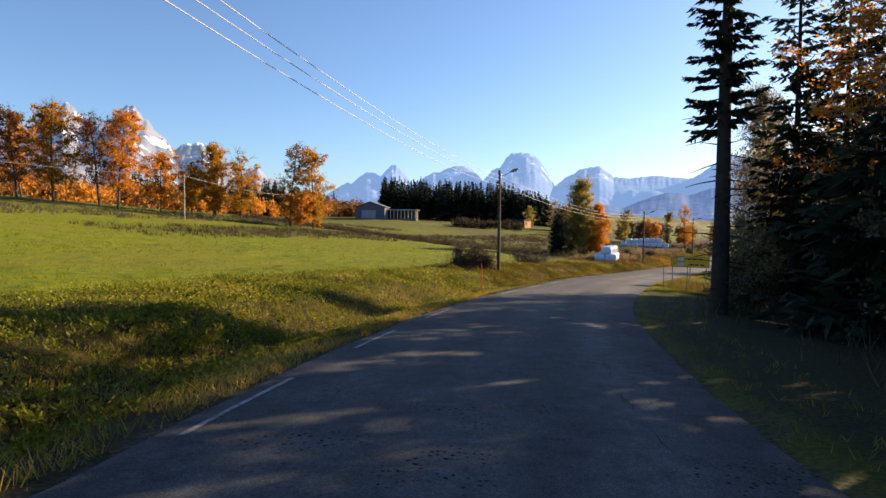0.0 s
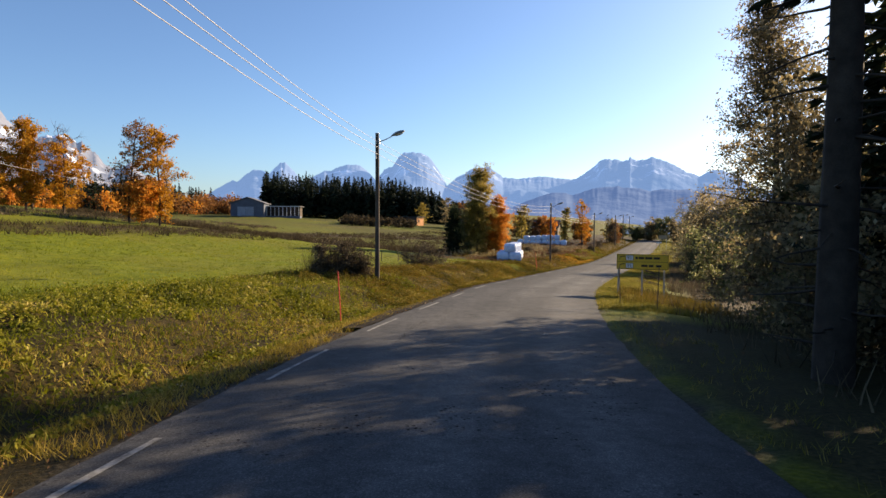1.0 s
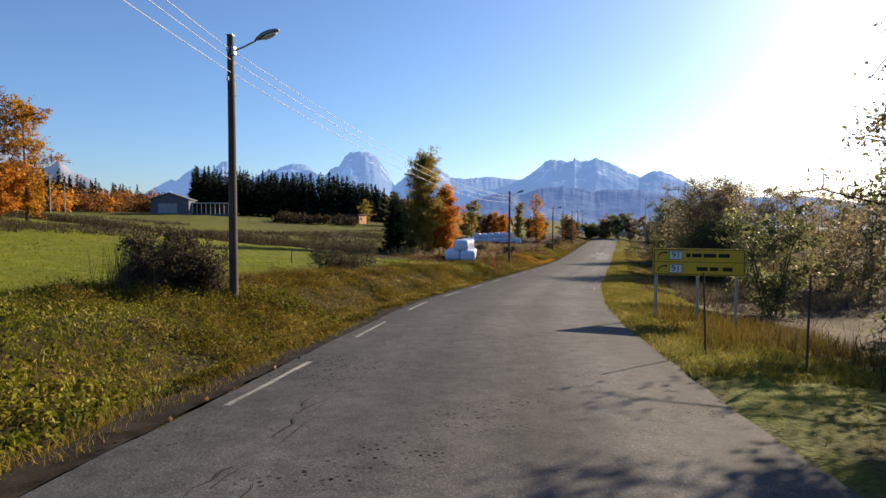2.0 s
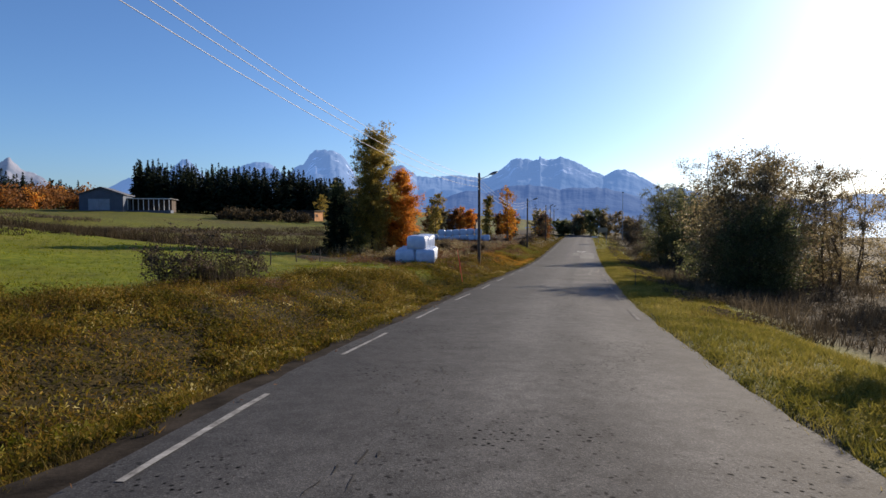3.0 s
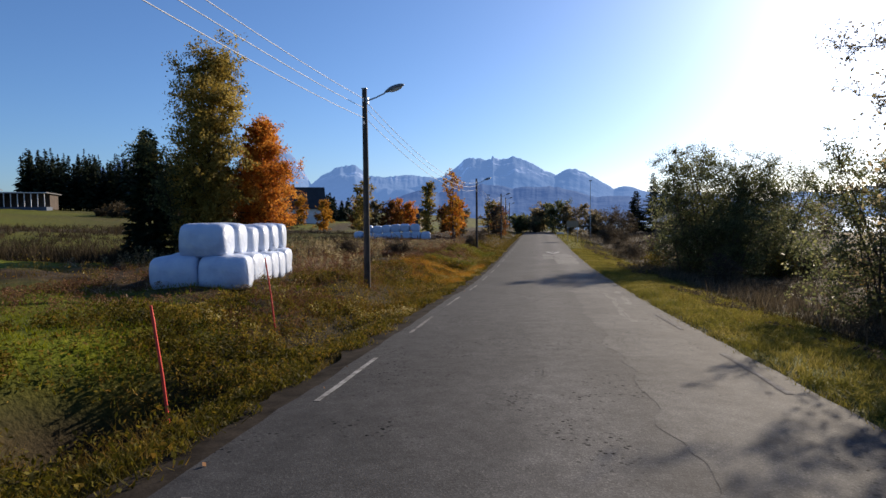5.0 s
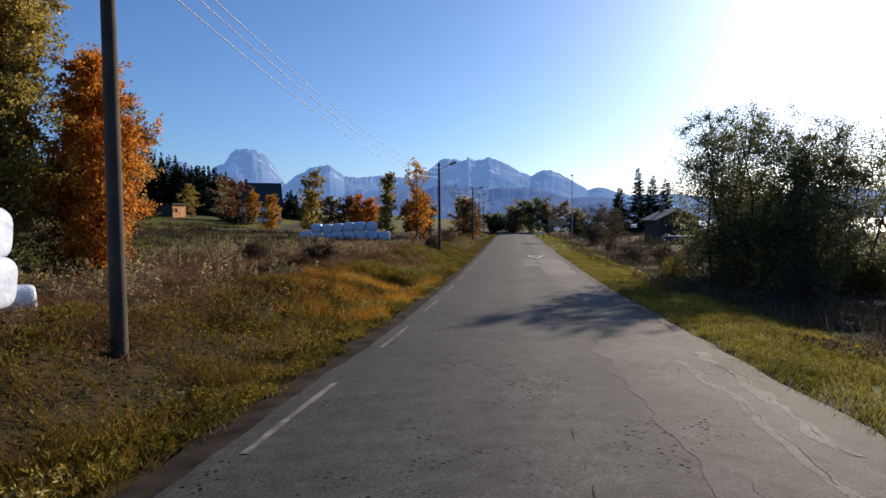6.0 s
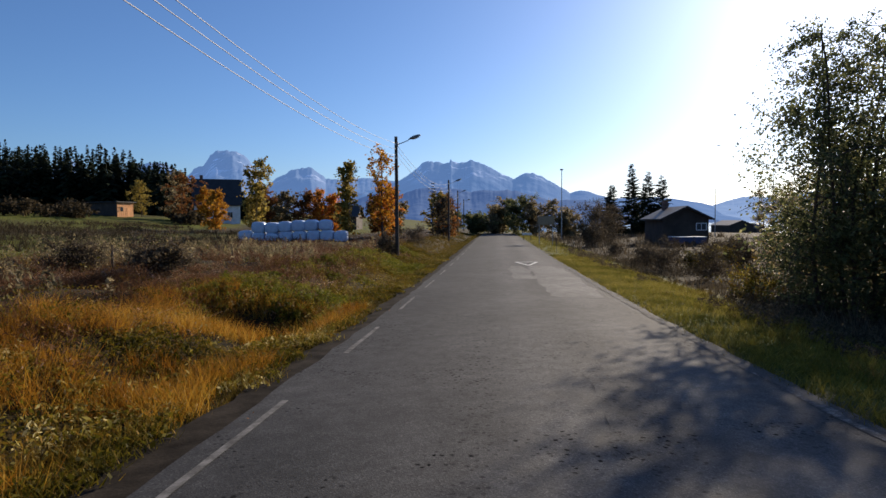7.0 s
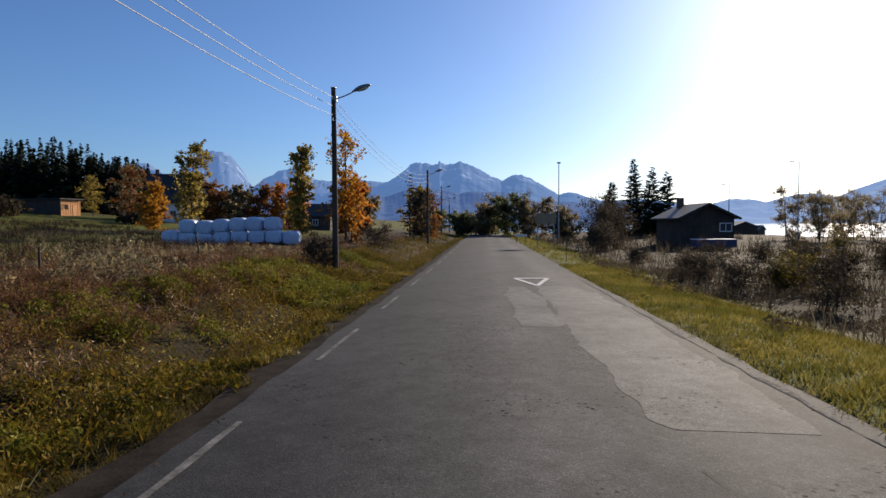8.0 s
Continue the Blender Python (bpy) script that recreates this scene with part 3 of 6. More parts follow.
def build_road():
    road, s, lat = strip("road", -57, 235, lambda q: -3.22 - 0.2 * np.clip((q - 36) / 10, 0, 1), 3.35, 0.0, M_ROAD, None, 0.5, 23, 0.05, 3)
    worn = 0.3 * np.exp(-((lat + 1.6) / 0.5) ** 2) + 0.5 * np.exp(-((lat - 0.1) / 0.55) ** 2) + 0.75 * np.exp(-((lat - 2.0) / 0.6) ** 2)
    float_attr(road, "worn", np.clip(worn * (0.6 + 0.4 * wobble(s, lat, 3.0, 4)), 0, 1))
    pocked = 0.9 * np.exp(-((lat + 0.85) / 0.45) ** 2) + 0.9 * np.exp(-((lat - 1.0) / 0.45) ** 2) + 0.5 * np.exp(-(lat / 0.6) ** 2)
    float_attr(road, "pocked", np.clip(pocked * (0.5 + 0.9 * wobble(s, lat * 0, 6.0, 14)) * np.clip((s - 30) / 20, 0, 1), 0, 1))
    # the asphalt gets darker towards its left edge
    float_attr(road, "left_dark", 0.75 * np.clip((-lat - 0.5) / 1.2, 0, 1) * np.clip((s - 38) / 20, 0, 1) * (0.75 + 0.25 * wobble(s, lat, 5.0, 24)))
    tagged(road, "worn grey asphalt country road with cracks and patches", "road", kind="structure")
    # dark gravelly shoulder beyond the left edge line
    strip("road_shoulder", 30, 180, lambda q: -3.86 + 0.12 * wobble(q, q * 0, 1.1, 70) + 0.08 * wobble(q, q * 0, 0.35, 71), lambda q: -3.3 + 0 * q, -0.012, M_SHOULDER, road, 0.2, 5, 0.05, 72, "dark gravel shoulder")
    side = lambda q: -2.9 - 0.2 * np.clip((q - 38) / 12, 0, 1) + 0.12 * np.clip(1 - np.abs(q - 69) / 6, 0, 1)
    for k in range(-7, 32):
        s0 = 29.2 + k * 5.83
        strip("edge_line", s0, s0 + 2.9, lambda q: side(q) - 0.045 + 0.012 * wobble(q, q * 0, 0.5, k + 20), lambda q: side(q) + 0.04 + 0.015 * wobble(q, q * 0, 0.7, k + 90), 0.008, M_PAINT if s0 < 78 else M_WORNPAINT, road, 0.1, 2)
        if 55 < s0 < 82:
            strip("edge_line", s0 + 1.2, s0 + 4.1, 2.92, 3.02, 0.008, M_WORNPAINT, road, 0.1, 2, 0.02, k + 60)
    # where the right edge crumbles, sand and worn paint lie along it
    strip("edge_line", 96, 131, lambda q: 3.08 + 0.04 * wobble(q, q * 0, 0.9, 81) - 0.04 * np.clip(wobble(q, q * 0, 0.5, 84), -0.5, 1), lambda q: 3.15 + 0.06 * wobble(q, q * 0, 1.4, 82) + 0.06 * wobble(q, q * 0, 0.4, 83), 0.008, M_SANDYPAINT, road, 0.1, 3, 0.03, 85, "crumbling pale edge line")
    # lighter repairs, their ends run out unevenly
    for s0, s1, a, b, seed in ((119.7, 127.6, 0.15, 1.12, 5), (113.6, 128.0, 1.12, 2.86, 6), (70.4, 95.0, 1.05, 2.72, 8), (61.8, 64.1, 1.3, 2.62, 9)):
        run = 0.3 if s0 > 100 else 0.5
        lo = lambda q: a + (b - a) * 0.12 * np.clip(1 - (q - s0) / run, 0, 1) + 0.05 * wobble(q, q * 0, 0.5, seed) + 0.05 * wobble(q, q * 0, 2.3, seed)
        hi = lambda q: b - (b - a) * 0.3 * np.clip(1 - (s1 - q) / 2.5, 0, 1) - (b - a) * 0.10 * np.clip(1 - (q - s0) / 0.5, 0, 1) + 0.05 * wobble(q, q * 0 + 4, 0.7, seed)
        ob, ps, _ = strip("asphalt_patch", s0, s1, lo, hi, 0.0035, M_PATCH if s0 > 100 else M_OLDPATCH, road, 0.08, 6, 0.11, seed, "pale grey repaired asphalt")
        float_attr(ob, "worn", np.zeros(len(ps)))
    # cracks wander along the wheel tracks, some with short branches
    rng = np.random.default_rng(8)
    runs = [(26.0, 38.5, -1.75, 0.055), (84, 92.5, 2.2, 0.032), (80, 88, 1.45, 0.016), (88, 93.5, 2.75, 0.026), (82, 92, 0.25, 0.014), (60, 66, -0.1, 0.016), (99, 104, 0.6, 0.016), (6, 13, 2.0, 0.03), (104, 110, -0.3, 0.012), (66, 71, 1.9, 0.02)]
    for _ in range(70):
        c = rng.uniform(43, 56)
        runs.append((c, c + rng.uniform(0.1, 0.35), rng.uniform(-1.45, -0.65), rng.uniform(0.02, 0.06)))
    for _ in range(14):
        c = rng.uniform(26, 37)
        runs.append((c, c + rng.uniform(0.4, 1.1), rng.uniform(-2.1, -1.4), rng.uniform(0.02, 0.04)))
    for _ in range(16):
        c = rng.uniform(58, 112)
        runs.append((c, c + rng.uniform(0.4, 1.2), rng.uniform(-1.5, 1.5), rng.uniform(0.012, 0.03)))
    for n, (s0, s1, at, wide) in enumerate(runs):
        seed = 40 + n
        wave = lambda q: 0.045 * wobble(q, q * 0 + 3, 0.2, seed) + 0.06 * wobble(q, q * 0 + 3, 0.8, seed) + 0.16 * wobble(q, q * 0 + 3, 4.0, seed)
        half = lambda q: wide * 0.26 * np.clip(0.35 + 1.2 * wobble(q, q * 0, 0.3, seed), 0.0, 1.3)
        lo = lambda q: at - half(q) + wave(q)
        hi = lambda q: at + half(q) + wave(q)
        strip("crack", s0, s1, lo, hi, 0.008, M_CRACK, road, 0.07, 2)
        if s0 > 80 and at > 1.9:
            # pale sand swept along the widest cracks
            sand_lo = lambda q: at + wave(q) - 0.10 - 0.07 * wobble(q, q * 0, 0.6, seed + 300)
            sand_hi = lambda q: at + wave(q) + 0.06 + 0.06 * wobble(q, q * 0, 0.5, seed + 400)
            ob, ps, _ = strip("sand_streak", s0, s1, sand_lo, sand_hi, 0.0055, M_PATCH, road, 0.1, 3, 0.03, seed, "pale sand along a crack")
            float_attr(ob, "worn", np.zeros(len(ps)))
    # give-way triangle: an outline of three bars
    tri = [(130.9, 0.6), (130.9, 1.85), (128.0, 1.22)]
    for (sa, la), (sb, lb) in zip(tri, tri[1:] + tri[:1]):
        n = 9
        u = np.linspace(0, 1, n)
        ss, ll = sa + (sb - sa) * u, la + (lb - la) * u
        ds, dl = sb - sa, lb - la
        ln = math.hypot(ds, dl)
        wide = 0.17 if abs(ds) > 1 else 0.34
        q = [along(ss + dl / ln * o, ll - ds / ln * o) for o in (-wide / 2, wide / 2)]
        p = np.stack(q, 1).reshape(-1, 3)
        p[:, 2] += 0.06
        arrays("give_way_marking", p, grid_faces(2, n), M_NEWPAINT, road)


def build_water():
    m = Mat("fjord_water", 0.12, 0, 0.5)
    m.colour((0.05, 0.09, 0.13))
    m.bump(m.noise(0.35, 6), 0.35, 0.5)
    xs = spaced(-700, 0, 500, 4700, 60, 1.2)
    ys = spaced(-4700, 0, 500, 4700, 60, 1.2)
    gx, gy = np.meshgrid(xs, ys)
    ob = arrays("water", np.stack([gx.ravel(), gy.ravel(), np.full(gx.size, -8.6)], 1), grid_faces(len(xs), len(ys)), m.m)
    tagged(ob, "calm glittering fjord beyond the fields", "water", kind="structure")


def massif(name, peaks, radius, az0, az1, material, seed, rough, label, depth=1500, base=-30):
    """A range as relief on a fan of ground; peaks: bearing, elevation, half width beyond the flat top (degrees), bluntness, half the flat top."""
    na, nr = int((az1 - az0) * (13 if rough < 0.1 else 9)), 30
    az = np.linspace(az0, az1, na)
    r = np.linspace(radius - depth, radius + 260, nr)
    aa, rr = np.meshgrid(az, r)
    x, y = rr * np.sin(np.radians(aa)), rr * np.cos(np.radians(aa))
    crest = np.zeros_like(aa)
    for a, el, half, p, flat in peaks:
        away = np.clip(np.abs(aa - a) - flat, 0, None)
        shape = np.clip(1 - (away / half) ** p, 0, None)
        crest = np.maximum(crest, math.tan(radians(el)) * shape)
    top = crest * radius * (1 + rough * (ridged(aa * 75, rr * 0.15, 160, seed + 3, 6) - 0.35) + 0.022 * (ridged(aa * 75, rr * 0.1, 34, seed + 5, 3) - 0.4))
    u = (rr - (radius - depth)) / depth
    rise = np.where(u < 1, np.clip(u, 0, 1) ** 1.5, 1 - 1.6 * (u - 1))
    gully = ridged(x, y, 700, seed, 4) * 0.22 + ridged(x, y, 260, seed + 7, 2) * 0.06
    z = top * np.clip(rise + gully * np.clip(u * (1.02 - u) * 3.5, 0, 1), 0, 1.02)
    arr = np.stack([x.ravel(), y.ravel(), z.ravel() + base * (1 - np.clip(u, 0, 1)).ravel()], 1)
    ob = arrays(name, arr, grid_faces(na, nr), material, smooth=True)
    tagged(ob, label, "mountain", "mountains on the horizon", "structure")


def build_mountains():
    # distance haze is painted into these rock tints and their emission
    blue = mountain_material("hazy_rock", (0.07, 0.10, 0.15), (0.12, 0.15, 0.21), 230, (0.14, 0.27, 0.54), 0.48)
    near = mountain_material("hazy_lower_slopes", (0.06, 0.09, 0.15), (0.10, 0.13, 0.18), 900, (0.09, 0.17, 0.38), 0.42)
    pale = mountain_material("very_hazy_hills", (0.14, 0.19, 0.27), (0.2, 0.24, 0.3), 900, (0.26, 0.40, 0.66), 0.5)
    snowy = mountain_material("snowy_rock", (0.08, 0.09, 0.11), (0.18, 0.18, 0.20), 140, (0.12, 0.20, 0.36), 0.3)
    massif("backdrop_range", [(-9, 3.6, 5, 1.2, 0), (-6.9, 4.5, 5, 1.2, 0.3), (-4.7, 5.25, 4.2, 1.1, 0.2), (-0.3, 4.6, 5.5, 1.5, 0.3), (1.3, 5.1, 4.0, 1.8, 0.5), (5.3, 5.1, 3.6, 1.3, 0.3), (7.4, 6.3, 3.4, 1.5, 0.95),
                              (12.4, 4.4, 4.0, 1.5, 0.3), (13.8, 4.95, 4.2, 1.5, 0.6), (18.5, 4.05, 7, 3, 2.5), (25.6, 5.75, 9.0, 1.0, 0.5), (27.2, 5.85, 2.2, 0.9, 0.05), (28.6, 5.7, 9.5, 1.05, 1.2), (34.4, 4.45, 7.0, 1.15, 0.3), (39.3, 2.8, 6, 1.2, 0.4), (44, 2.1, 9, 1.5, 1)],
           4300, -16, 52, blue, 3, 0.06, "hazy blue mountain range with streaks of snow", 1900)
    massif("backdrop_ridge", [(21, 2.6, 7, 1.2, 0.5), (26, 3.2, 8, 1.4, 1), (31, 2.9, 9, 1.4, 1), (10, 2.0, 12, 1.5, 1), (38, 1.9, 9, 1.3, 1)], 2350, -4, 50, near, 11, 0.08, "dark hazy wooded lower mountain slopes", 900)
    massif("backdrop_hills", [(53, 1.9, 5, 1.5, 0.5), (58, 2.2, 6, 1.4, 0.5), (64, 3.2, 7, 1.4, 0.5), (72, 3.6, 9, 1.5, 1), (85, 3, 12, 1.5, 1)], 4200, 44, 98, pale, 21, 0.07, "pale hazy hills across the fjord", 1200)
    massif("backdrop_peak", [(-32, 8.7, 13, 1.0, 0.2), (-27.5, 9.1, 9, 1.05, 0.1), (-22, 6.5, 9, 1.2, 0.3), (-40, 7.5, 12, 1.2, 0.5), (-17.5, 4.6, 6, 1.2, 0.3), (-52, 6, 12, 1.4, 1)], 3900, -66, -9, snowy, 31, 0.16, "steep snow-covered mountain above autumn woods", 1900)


build_ground()
build_road()
build_water()
build_mountains()


# ---------------------------------------------------------------- trees
def limb(rng, start, way, length, radius, droop=0.0, bends=5, wander=0.18):
    p, d, pts, rad = np.array(start, float), np.array(way, float), [], []
    for k in range(bends + 1):
        pts.append(p.copy())
        rad.append(radius * (1 - 0.8 * k / bends) + 0.004)
        d = d + rng.normal(0, wander, 3) + np.array([0, 0, -droop])
        d /= np.linalg.norm(d)
        p = p + d * length / bends
    return np.array(pts), np.array(rad)


def leafy_tree(name, x, y, h, radius, bark, leaves, label, group, seed, low=0.15, shape="oval", clusters=120, per=60, leaf=0.09,
               stems=1, spread=0.45, thin=1.0, trunk_r=None, bare=0.0, z=None, category="tree", sides=6, fill=0):
    """A tapered trunk with limbs and twigs, and a crown of single leaves in uneven clumps."""
    rng = np.random.default_rng(seed)
    z = ground_z(x, y) - 0.08 if z is None else z
    root = thing(name, x, y, z, label, category, group)
    wood, twigs = Pile(), []
    lump_a, lump_b = rng.uniform(0, 6.28, 2)
    tr = trunk_r or max(0.05, h * 0.013)

    def width(u):
        if shape == "oval":
            return math.sin(math.pi * min(max(u, 0.02), 0.98) ** 0.8) ** 0.6
        if shape == "cone":
            return (1 - u) ** 0.7 * min(1, 0.45 + u * 4)
        if shape == "column":
            return min(1, 5 * (1 - u)) ** 0.5 * min(1, 0.6 + 2.5 * u)
        return min(1, 0.7 + u) * min(1, 3.2 * (1 - u)) ** 0.5  # bush

    per_stem = max(4, clusters // (stems * 4))
    for st in range(stems):
        if stems == 1:
            base, way = np.zeros(3), np.array([rng.normal(0, 0.03), rng.normal(0, 0.03), 1.0])
        else:
            a = rng.uniform(0, 2 * np.pi)
            base = np.array([math.cos(a), math.sin(a), 0]) * radius * rng.uniform(0.05, 0.38)
            way = np.array([math.cos(a) * 0.13, math.sin(a) * 0.13, 1.0])
        top = h * (0.97 if st == 0 else rng.uniform(0.7, 0.98))
        pts, rad = limb(rng, base, way / np.linalg.norm(way), top, tr * (1 if stems == 1 else 0.6), 0, 9, 0.035 if stems == 1 else 0.07)
        wood.add(*tube_arrays(pts, rad, sides))
        for k in range(per_stem):
            u = (k + rng.uniform(0, 1)) / per_stem
            hh = low + (1 - low) * u
            i = hh * 9
            a0 = min(int(i), 8)
            at = pts[a0] + (pts[a0 + 1] - pts[a0]) * (i - a0)
            ang = k * 2.399 + st + rng.normal(0, 0.4)
            rise = rng.uniform(0.15, 0.7) if shape != "column" else rng.uniform(0.7, 1.6)
            lobes = 1 + 0.22 * math.sin(2 * ang + lump_a + 5 * hh) + 0.14 * math.sin(11 * hh + lump_b + 3 * ang)
            ln = radius * width(u) * lobes * rng.uniform(0.6, 1.12) / (1 if stems == 1 else 1.5)
            lp, lr = limb(rng, at, np.array([math.cos(ang), math.sin(ang), rise]) / math.hypot(1, rise), ln * math.hypot(1, rise * 0.5), max(0.012, tr * 0.32 * (1.1 - hh)), 0.02, 4)
            wood.add(*tube_arrays(lp, lr, 4))
            for q in range(7):
                at = lp[1 + q % 4] if q < 6 else lp[-1]
                way = unit(rng, 1)[0] * 0.75 + np.array([math.cos(ang) * 0.5, math.sin(ang) * 0.5, 0.35])
                tp, tr2 = limb(rng, at, way / np.linalg.norm(way), rng.uniform(0.5, 1.25) * spread * 2.0, 0.006 + 0.0007 * h, 0.03, 3)
                wood.add(*tube_arrays(tp, tr2, 3))
                twigs.append(tp)
    wood.make("trunk", bark, root, smooth=True)
    twigs = np.array(twigs)
    if bare:
        twigs = twigs[twigs[:, -1, 2] < h * (1 - bare * rng.uniform(0.6, 1.4, len(twigs)))]
    # leaves sit along the twigs, thickest towards their ends
    count = rng.poisson(per * thin * 0.57 * rng.uniform(0.4, 1.6, len(twigs)))
    owner = np.repeat(np.arange(len(twigs)), count)
    u = rng.uniform(0, 1, len(owner)) ** 0.7 * 3
    k = np.minimum(u.astype(int), 2)
    centres = twigs[owner, k] + (twigs[owner, k + 1] - twigs[owner, k]) * (u - k)[:, None]
    sig = np.repeat(spread * rng.uniform(0.16, 0.5, len(twigs)), count)[:, None]
    centres = centres + rng.normal(0, 1, centres.shape) * sig * [1, 1, 0.8]
    centres[:, 2] = np.maximum(centres[:, 2], 0.1)
    size = np.full(len(centres), leaf)
    if fill:
        # the shaded inside of a dense crown
        u = rng.uniform(0.0, 1.0, fill // 90) ** 1.25 * 0.93
        a = rng.uniform(0, 2 * np.pi, len(u))
        q = radius * 0.84 * np.array([width(k) for k in u]) * np.sqrt(rng.uniform(0, 1, len(u)))
        lump = np.stack([np.cos(a) * q, np.sin(a) * q, u * h * 0.93], 1)
        inner = np.repeat(lump, 90, axis=0) + rng.normal(0, 0.48, (len(u) * 90, 3))
        inner[:, 2] = np.maximum(inner[:, 2], 0.1)
        centres = np.concatenate([centres, inner])
        size = np.r_[size, np.full(len(inner), 0.07)]
    v, f = leaf_quads(rng, centres, size, 0.3)
    arrays("crown", v, f, leaves, root)
    return root


def spruce(name, x, y, h, radius, label, group, seed, low=0.05, dense=1.0, trunk_r=None, stubs=0.0, z=None, flat_side=None, spray=1.0):
    """A straight trunk with whorls of drooping boughs, each with rows of needle sprays."""
    rng = np.random.default_rng(seed)
    z = ground_z(x, y) - 0.1 if z is None else z
    root = thing(name, x, y, z, label, "tree", group)
    tr = trunk_r or h * 0.013
    wood, needle_v, needle_f, n0 = Pile(), [], [], 0
    hs = np.linspace(0, h, 10)
    pts = np.stack([rng.normal(0, 0.02, 10).cumsum(), rng.normal(0, 0.02, 10).cumsum(), hs], 1)
    wood.add(*tube_arrays(pts, tr * (1 - hs / h * 0.93), 9))
    hh = h * low
    while hh < h * 0.985:
        u = hh / h
        for k in range(int(rng.integers(4, 7))):
            ang = rng.uniform(0, 2 * np.pi)
            ln = radius * (1 - u) ** 0.8 * rng.uniform(0.65, 1.15) + 0.15
            if flat_side is not None:
                ln *= 0.35 + 0.65 * (0.5 - 0.5 * math.cos(ang - flat_side))
            way = np.array([math.cos(ang), math.sin(ang), 0.15 - 0.35 * (1 - u)])
            lp, lr = limb(rng, [0, 0, hh], way / np.linalg.norm(way), ln, 0.012 + 0.02 * ln / 3, -0.05, 4, 0.07)
            wood.add(*tube_arrays(lp, lr, 3))
            m = max(4, int(ln * 9 * dense))
            q = rng.uniform(0.12, 1, m)
            idx = np.clip((q * 4).astype(int), 0, 3)
            at = lp[idx] + (lp[idx + 1] - lp[idx]) * (q * 4 - idx)[:, None]
            out = np.stack([np.cos(ang + rng.normal(0, 0.9, m)), np.sin(ang + rng.normal(0, 0.9, m)), rng.normal(-0.35, 0.25, m)], 1)
            size = (0.18 + 0.22 * (1 - q) * ln / 2)[:, None] * rng.uniform(0.7, 1.3, m)[:, None] * spray
            side = np.cross(out, unit(rng, m))
            side /= np.linalg.norm(side, axis=1)[:, None] + 1e-9
            v = np.stack([at, at + out * size * 0.5 + side * size * 0.28, at + out * size * 1.2, at + out * size * 0.5 - side * size * 0.28], 1).reshape(-1, 3)
            needle_v.append(v)
            needle_f.append(np.arange(4 * m).reshape(m, 4) + n0)
            n0 += 4 * m
        hh += h * 0.012 + 0.16 * (0.5 + rng.uniform()) / max(dense, 0.4)
    k = 0.8
    while k < h * stubs:
        for _ in range(2):
            ang = rng.uniform(0, 2 * np.pi)
            lp, lr = limb(rng, [0, 0, k], np.array([math.cos(ang), math.sin(ang), -0.1]), rng.uniform(0.4, 1.9), 0.03, 0.01, 4, 0.1)
            wood.add(*tube_arrays(lp, lr, 4))
        k += rng.uniform(0.15, 0.4)
    wood.make("trunk", M_BARK, root, smooth=True)
    arrays("crown", np.concatenate(needle_v), np.concatenate(needle_f), L_NEEDLE, root)
    return root


